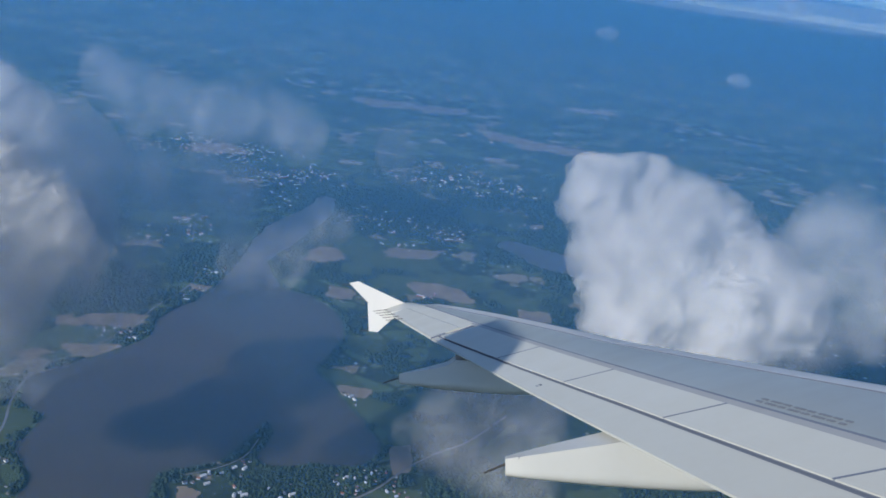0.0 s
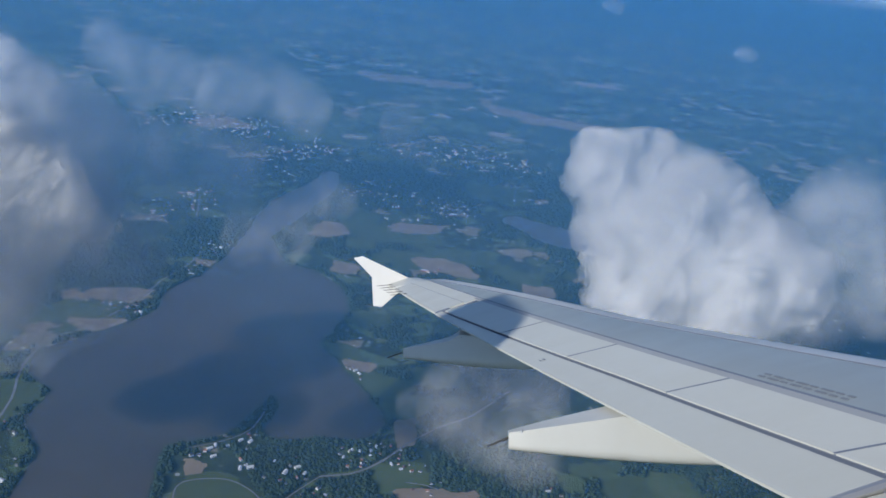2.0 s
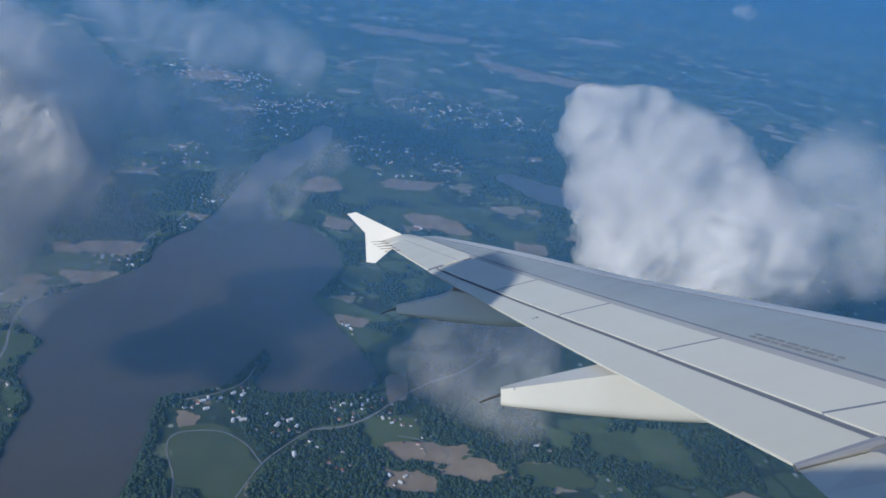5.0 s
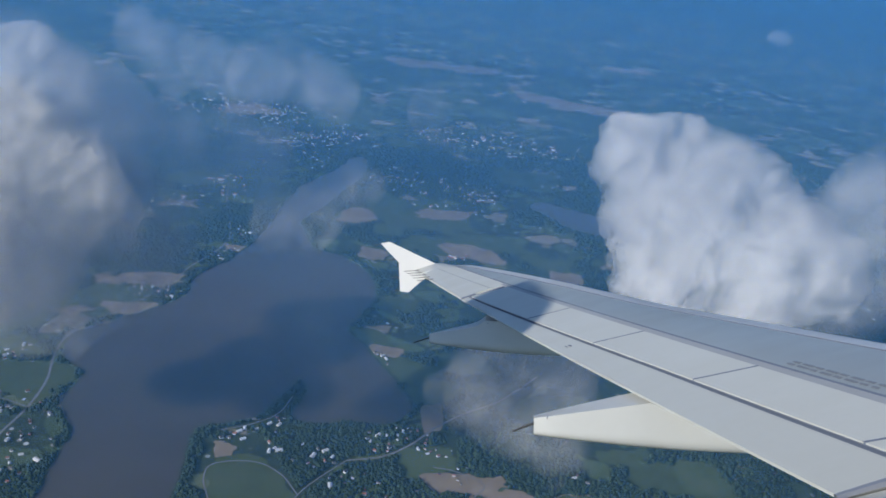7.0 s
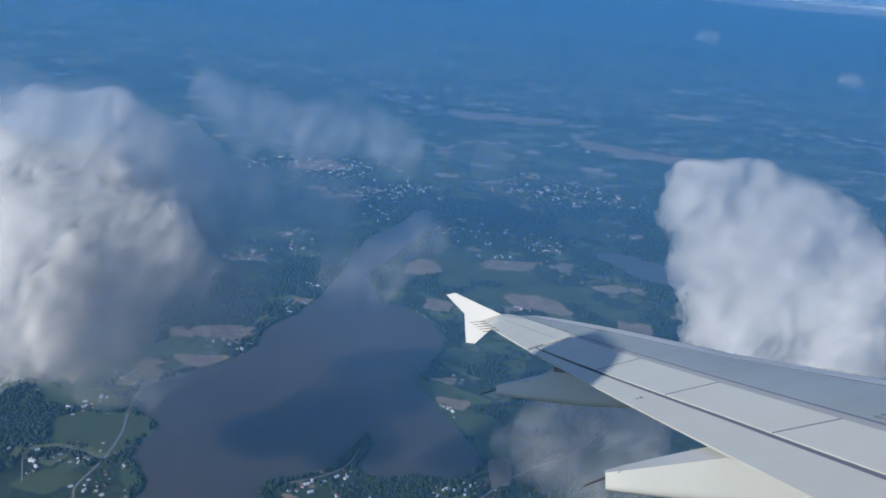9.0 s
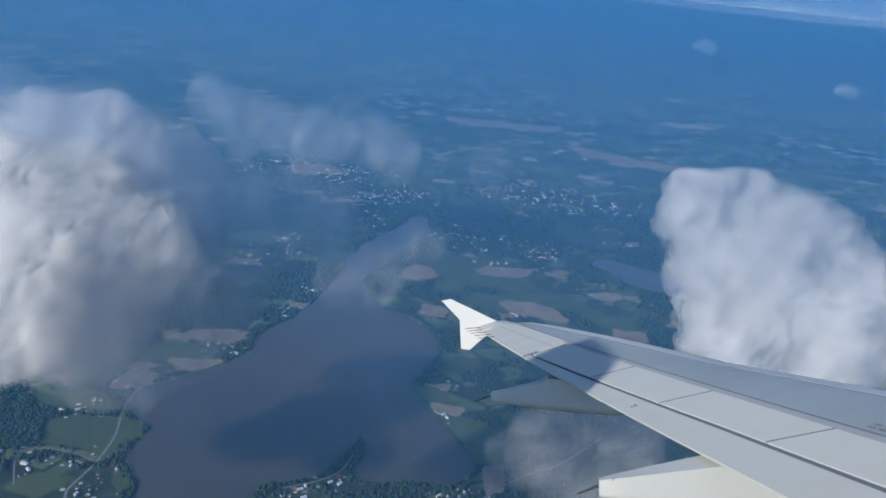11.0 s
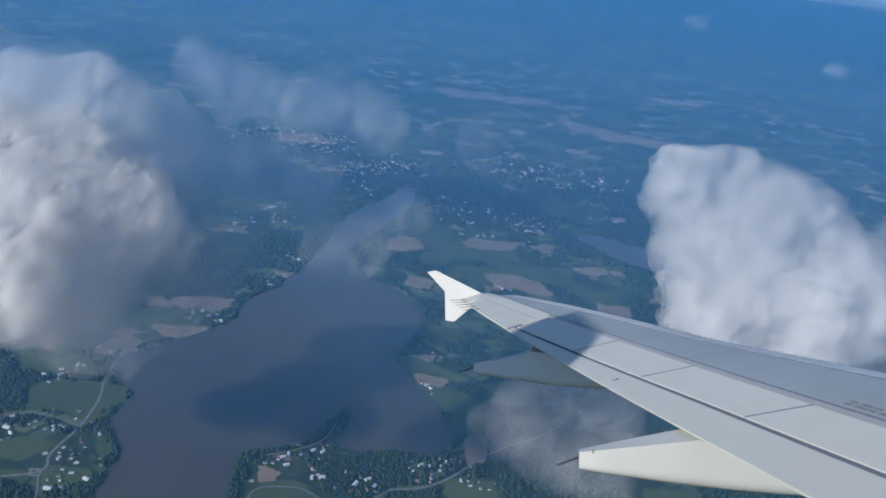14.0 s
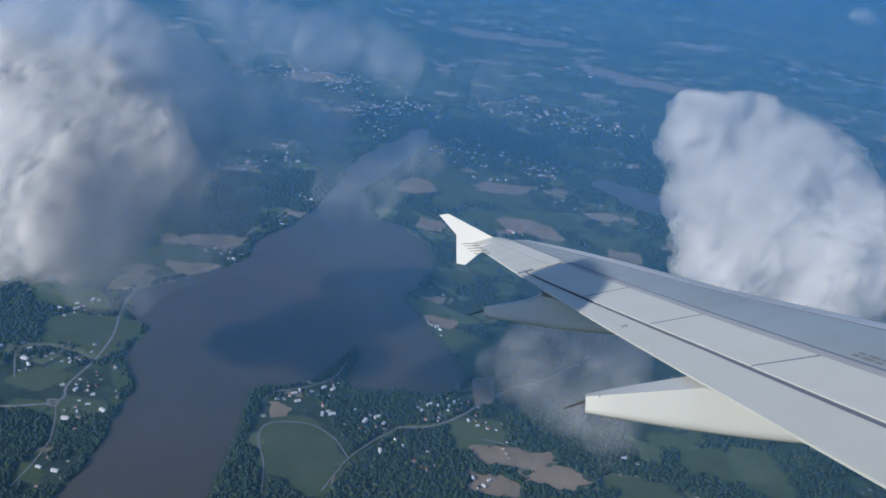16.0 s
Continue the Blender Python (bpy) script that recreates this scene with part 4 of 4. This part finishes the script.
def scatter_boxes(name, spots, label, mats):
    """Buildings of the far towns, too many and too small to tell apart: gabled blocks in one mesh."""
    V, F, M = [], [], []
    for x, y, w, d, h, a, k in spots:
        c, s, o = math.cos(a), math.sin(a), len(V)
        for px, py, pz in ((-w, -d, 0), (w, -d, 0), (w, d, 0), (-w, d, 0), (-w, -d, h), (w, -d, h), (w, d, h), (-w, d, h), (0, -d, h * 1.35), (0, d, h * 1.35)):
            V.append((x + px * c - py * s, y + px * s + py * c, pz))
        F += [(o, o + 1, o + 5, o + 4), (o + 1, o + 2, o + 6, o + 5), (o + 2, o + 3, o + 7, o + 6), (o + 3, o, o + 4, o + 7), (o + 4, o + 5, o + 8), (o + 6, o + 7, o + 9),
              (o + 5, o + 6, o + 9, o + 8), (o + 7, o + 4, o + 8, o + 9)]
        M += [k] * 6 + [len(WALLS) + (k % 3)] * 2
    me = mesh_from(name, V, F, mats[0])
    for m in mats[1:]:
        me.materials.append(m)
    me.polygons.foreach_set("material_index", M)
    return tagged(new(name, me), label, "town", kind="stuff")


spots = []
TOWNS_NEAR = ((-44.7, 358.1, 12.4, 8.8, 120), (-33.1, 371.9, 10.2, 7.5, 70), (-91.0, 408.3, 15.3, 9.1, 110), (-74.4, 386.0, 13.1, 8.2, 90), (-67.1, 407.8, 15.6, 8.9, 70), (-111.6, 387.2, 11.3, 6.3, 60),
         (-132.7, 374.5, 6.6, 4.0, 20), (-46.4, 329.1, 10.1, 7.7, 60), (-12.0, 314.3, 7.5, 5.6, 50), (-3.5, 331.7, 8.0, 4.6, 30), (11.6, 318.9, 11.7, 3.6, 70), (29.3, 309.8, 9.0, 5.4, 90),
         (21.8, 384.4, 14.3, 4.9, 80), (39.2, 395.2, 13.3, 5.2, 50), (63.6, 393.5, 11.8, 6.2, 60), (69.6, 379.4, 9.1, 4.9, 50), (46.4, 373.8, 6.3, 3.8, 24), (-75.6, 279.6, 9.4, 5.3, 40),
         (-67.2, 293.3, 6.6, 5.1, 30), (2.6, 305.3, 9.9, 4.0, 30))
TOWNS_FAR = ((82.9, 330.1, 14.4, 4.6, 40), (15.3, 616.0, 43.7, 11.6, 80), (125.3, 630.6, 36.4, 9.8, 50), (-19.2, 617.0, 37.3, 11.6, 60), (-82.0, 664.8, 67.8, 16.2, 90), (58.5, 500.0, 13.1, 4.8, 20),
         (218.6, 553.6, 66.7, 16.0, 50), (-193.8, 471.2, 26.3, 12.3, 40), (7.7, 289.4, 7.1, 2.4, 14), (20.5, 244.1, 3.2, 1.4, 10))
for cx, cy, sx, sy, count in TOWNS_NEAR + TOWNS_FAR:
    for _ in range(int(count * 0.6)):
        x, y = cx + rnd.gauss(0, sx * 0.75), cy + rnd.gauss(0, sy * 0.9)
        if dry(x, y):
            grow = 1 + max(0, y - 450) / 1500
            big = rnd.random() < 0.12
            spots.append((x, y, rnd.uniform(0.12, 0.26) * grow * (2.0 if big else 1), rnd.uniform(0.22, 0.45) * grow * (4.0 if big else 1), rnd.uniform(0.35, 0.6) * grow, rnd.uniform(0, 3.1), rnd.choice((0, 1, 2, 3, 3, 2, 3, 2))))
scatter_boxes("town", spots, "scattered pale buildings of a distant town", WALLS + ROOFS)


def leaf_material():
    m, t, b, _ = material("tree_crowns")
    geo = t.nodes.new("ShaderNodeNewGeometry")
    n = tex(t, "ShaderNodeTexNoise", coords(t), 0.05, 4, 0.6).outputs[0]
    a = ramp(t, geo.outputs["Random Per Island"], [(0.0, (0.014, 0.028, 0.016)), (0.5, (0.026, 0.046, 0.022)), (1.0, (0.046, 0.070, 0.030))])
    t.links.new(mix(t, maths(t, "MULTIPLY", n, 0.6), a, (0.018, 0.034, 0.022)), b.inputs["Base Color"])
    b.inputs["Roughness"].default_value = 0.9
    b.inputs["Specular IOR Level"].default_value = 0.15
    return m


def woods(count):
    rs = np.random.RandomState(11)
    y = 92 + (1 - rs.rand(count * 3) ** 0.5 * 1.0) * 340
    x = (rs.rand(count * 3) * 2 - 1) * (0.70 * y + 6)
    edge = shore(x, y)
    keep = edge > 0.5
    near_shore = edge < 1.8 + 2.2 * fbm(x / 9, y / 9, 0 * x + 1.2, 3)
    for k, f in enumerate(ALL_FIELDS):
        near = np.nonzero(keep & (np.hypot(x - f[0], y - f[1]) < 1.7 * max(f[2], f[3])))[0]
        keep[near] = field_edge(x[near], y[near], f, k * 1.37) > 0.3
    keep &= (fbm(x / 26, y / 26, 0 * x + 8.2, 5, 0.65) > np.where(y < 165, -0.14, -0.02)) | near_shore
    for px, py in road_points[::2]:
        keep &= np.hypot(x - px, y - py) > 1.1
    for px, py in house_points:
        keep &= np.hypot(x - px, y - py) > 0.9
    x, y = x[keep][:count], y[keep][:count]
    n = len(x)
    r, h = rs.uniform(0.24, 0.52, n) * (1 + (y - 100) / 260), rs.uniform(0.4, 0.85, n) * (1 + (y - 100) / 500)
    ring = np.array([(math.cos(a), math.sin(a)) for a in np.arange(5) * math.pi * 0.4])
    V = np.zeros((n, 11, 3))
    j = rs.uniform(0.75, 1.25, (n, 12))
    for k in range(5):
        V[:, k] = np.stack([x + ring[k, 0] * r * j[:, k], y + ring[k, 1] * r * j[:, k], 0.25 * h * j[:, k]], 1)
        V[:, 5 + k] = np.stack([x + ring[k, 0] * r * 0.72 * j[:, 5 + k], y + ring[k, 1] * r * 0.72 * j[:, 5 + k], 0.72 * h * j[:, 5 + k]], 1)
    V[:, 10] = np.stack([x, y, h], 1)
    F = []
    for k in range(5):
        q = (k + 1) % 5
        F += [(k, q, 5 + q), (k, 5 + q, 5 + k), (5 + k, 5 + q, 10)]
    F = (np.array(F)[None] + 11 * np.arange(n)[:, None, None]).reshape(-1, 3)
    V = V.reshape(-1, 3)
    me = bpy.data.meshes.new("woodland")
    me.vertices.add(len(V)), me.loops.add(F.size), me.polygons.add(len(F))
    me.vertices.foreach_set("co", V.ravel())
    me.loops.foreach_set("vertex_index", F.ravel().astype(np.int32))
    me.polygons.foreach_set("loop_start", np.arange(0, F.size, 3, dtype=np.int32))
    me.polygons.foreach_set("loop_total", np.full(len(F), 3, np.int32))
    me.update(calc_edges=True)
    me.materials.append(leaf_material())
    return me


tagged(new("woodland", woods(64000)), "dark green woods along the shore and between fields", "trees", kind="stuff")


def deck_material():
    m, t, b, out = material("cloud_deck")
    t.nodes.remove(b)
    v = coords(t)
    n = tex(t, "ShaderNodeTexNoise", stretched(t, v, (0.25, 1.0, 1)), 0.006, 7, 0.6).outputs[0]
    sep = t.nodes.new("ShaderNodeSeparateXYZ")
    t.links.new(v, sep.inputs[0])
    far = node(t, "ShaderNodeMapRange", From_Min=450.0, From_Max=1700.0, To_Min=-0.26, To_Max=0.34)
    t.links.new(maths(t, "ADD", sep.outputs[1], maths(t, "MULTIPLY", sep.outputs[0], 0.5)), far.inputs["Value"])
    dens = node(t, "ShaderNodeMapRange", From_Min=0.36, From_Max=0.80, To_Min=0.0, To_Max=0.95)
    t.links.new(maths(t, "ADD", n, far.outputs[0]), dens.inputs["Value"])
    dif = node(t, "ShaderNodeBsdfDiffuse", Color=(0.62, 0.64, 0.68, 1))
    clear = t.nodes.new("ShaderNodeBsdfTransparent")
    ms = t.nodes.new("ShaderNodeMixShader")
    t.links.new(dens.outputs[0], ms.inputs[0])
    t.links.new(clear.outputs[0], ms.inputs[1])
    t.links.new(dif.outputs[0], ms.inputs[2])
    t.links.new(ms.outputs[0], out.inputs[0])
    return m


def deck():
    nx, ny = 120, 90
    X, Y = np.meshgrid(np.linspace(-2400, 3200, nx), np.linspace(220, 3700, ny) ** 1.0, indexing="ij")
    Z = 84 + 14 * fbm(X / 260, Y / 160, 0 * X + 2.5, 4) + np.clip((Y + 0.5 * X - 600) / 2600, 0, 1) * 28
    idx = np.arange(nx * ny).reshape(nx, ny)
    F = np.stack([idx[:-1, :-1], idx[1:, :-1], idx[1:, 1:], idx[:-1, 1:]], -1).reshape(-1, 4)
    return mesh_from("cloud_deck", np.stack([X, Y, Z], -1).reshape(-1, 3), F, deck_material(), True)


tagged(new("cloud_deck", deck()), "flat grey layer of cloud towards the horizon", "cloud", kind="stuff")

# small marks and seams on the wing
for x, y0, y1 in ((9.95, -0.15, -0.13), (9.95, -0.11, -0.10)):
    part("bracket_mark", panel(x, x + 0.05, lambda q, a=y0: trailing(q) + a, lambda q, a=y1: trailing(q) + a, -0.006, 0.004, 1, 1), MARKING, airliner)
part("aileron_seam", panel(13.6, 16.3, lambda q: trailing(q) - 0.43 + 0.05 * (q - 13.57), lambda q: trailing(q) - 0.415 + 0.05 * (q - 13.57), 0.004, 0.006, 20, 1), STRIP, airliner)
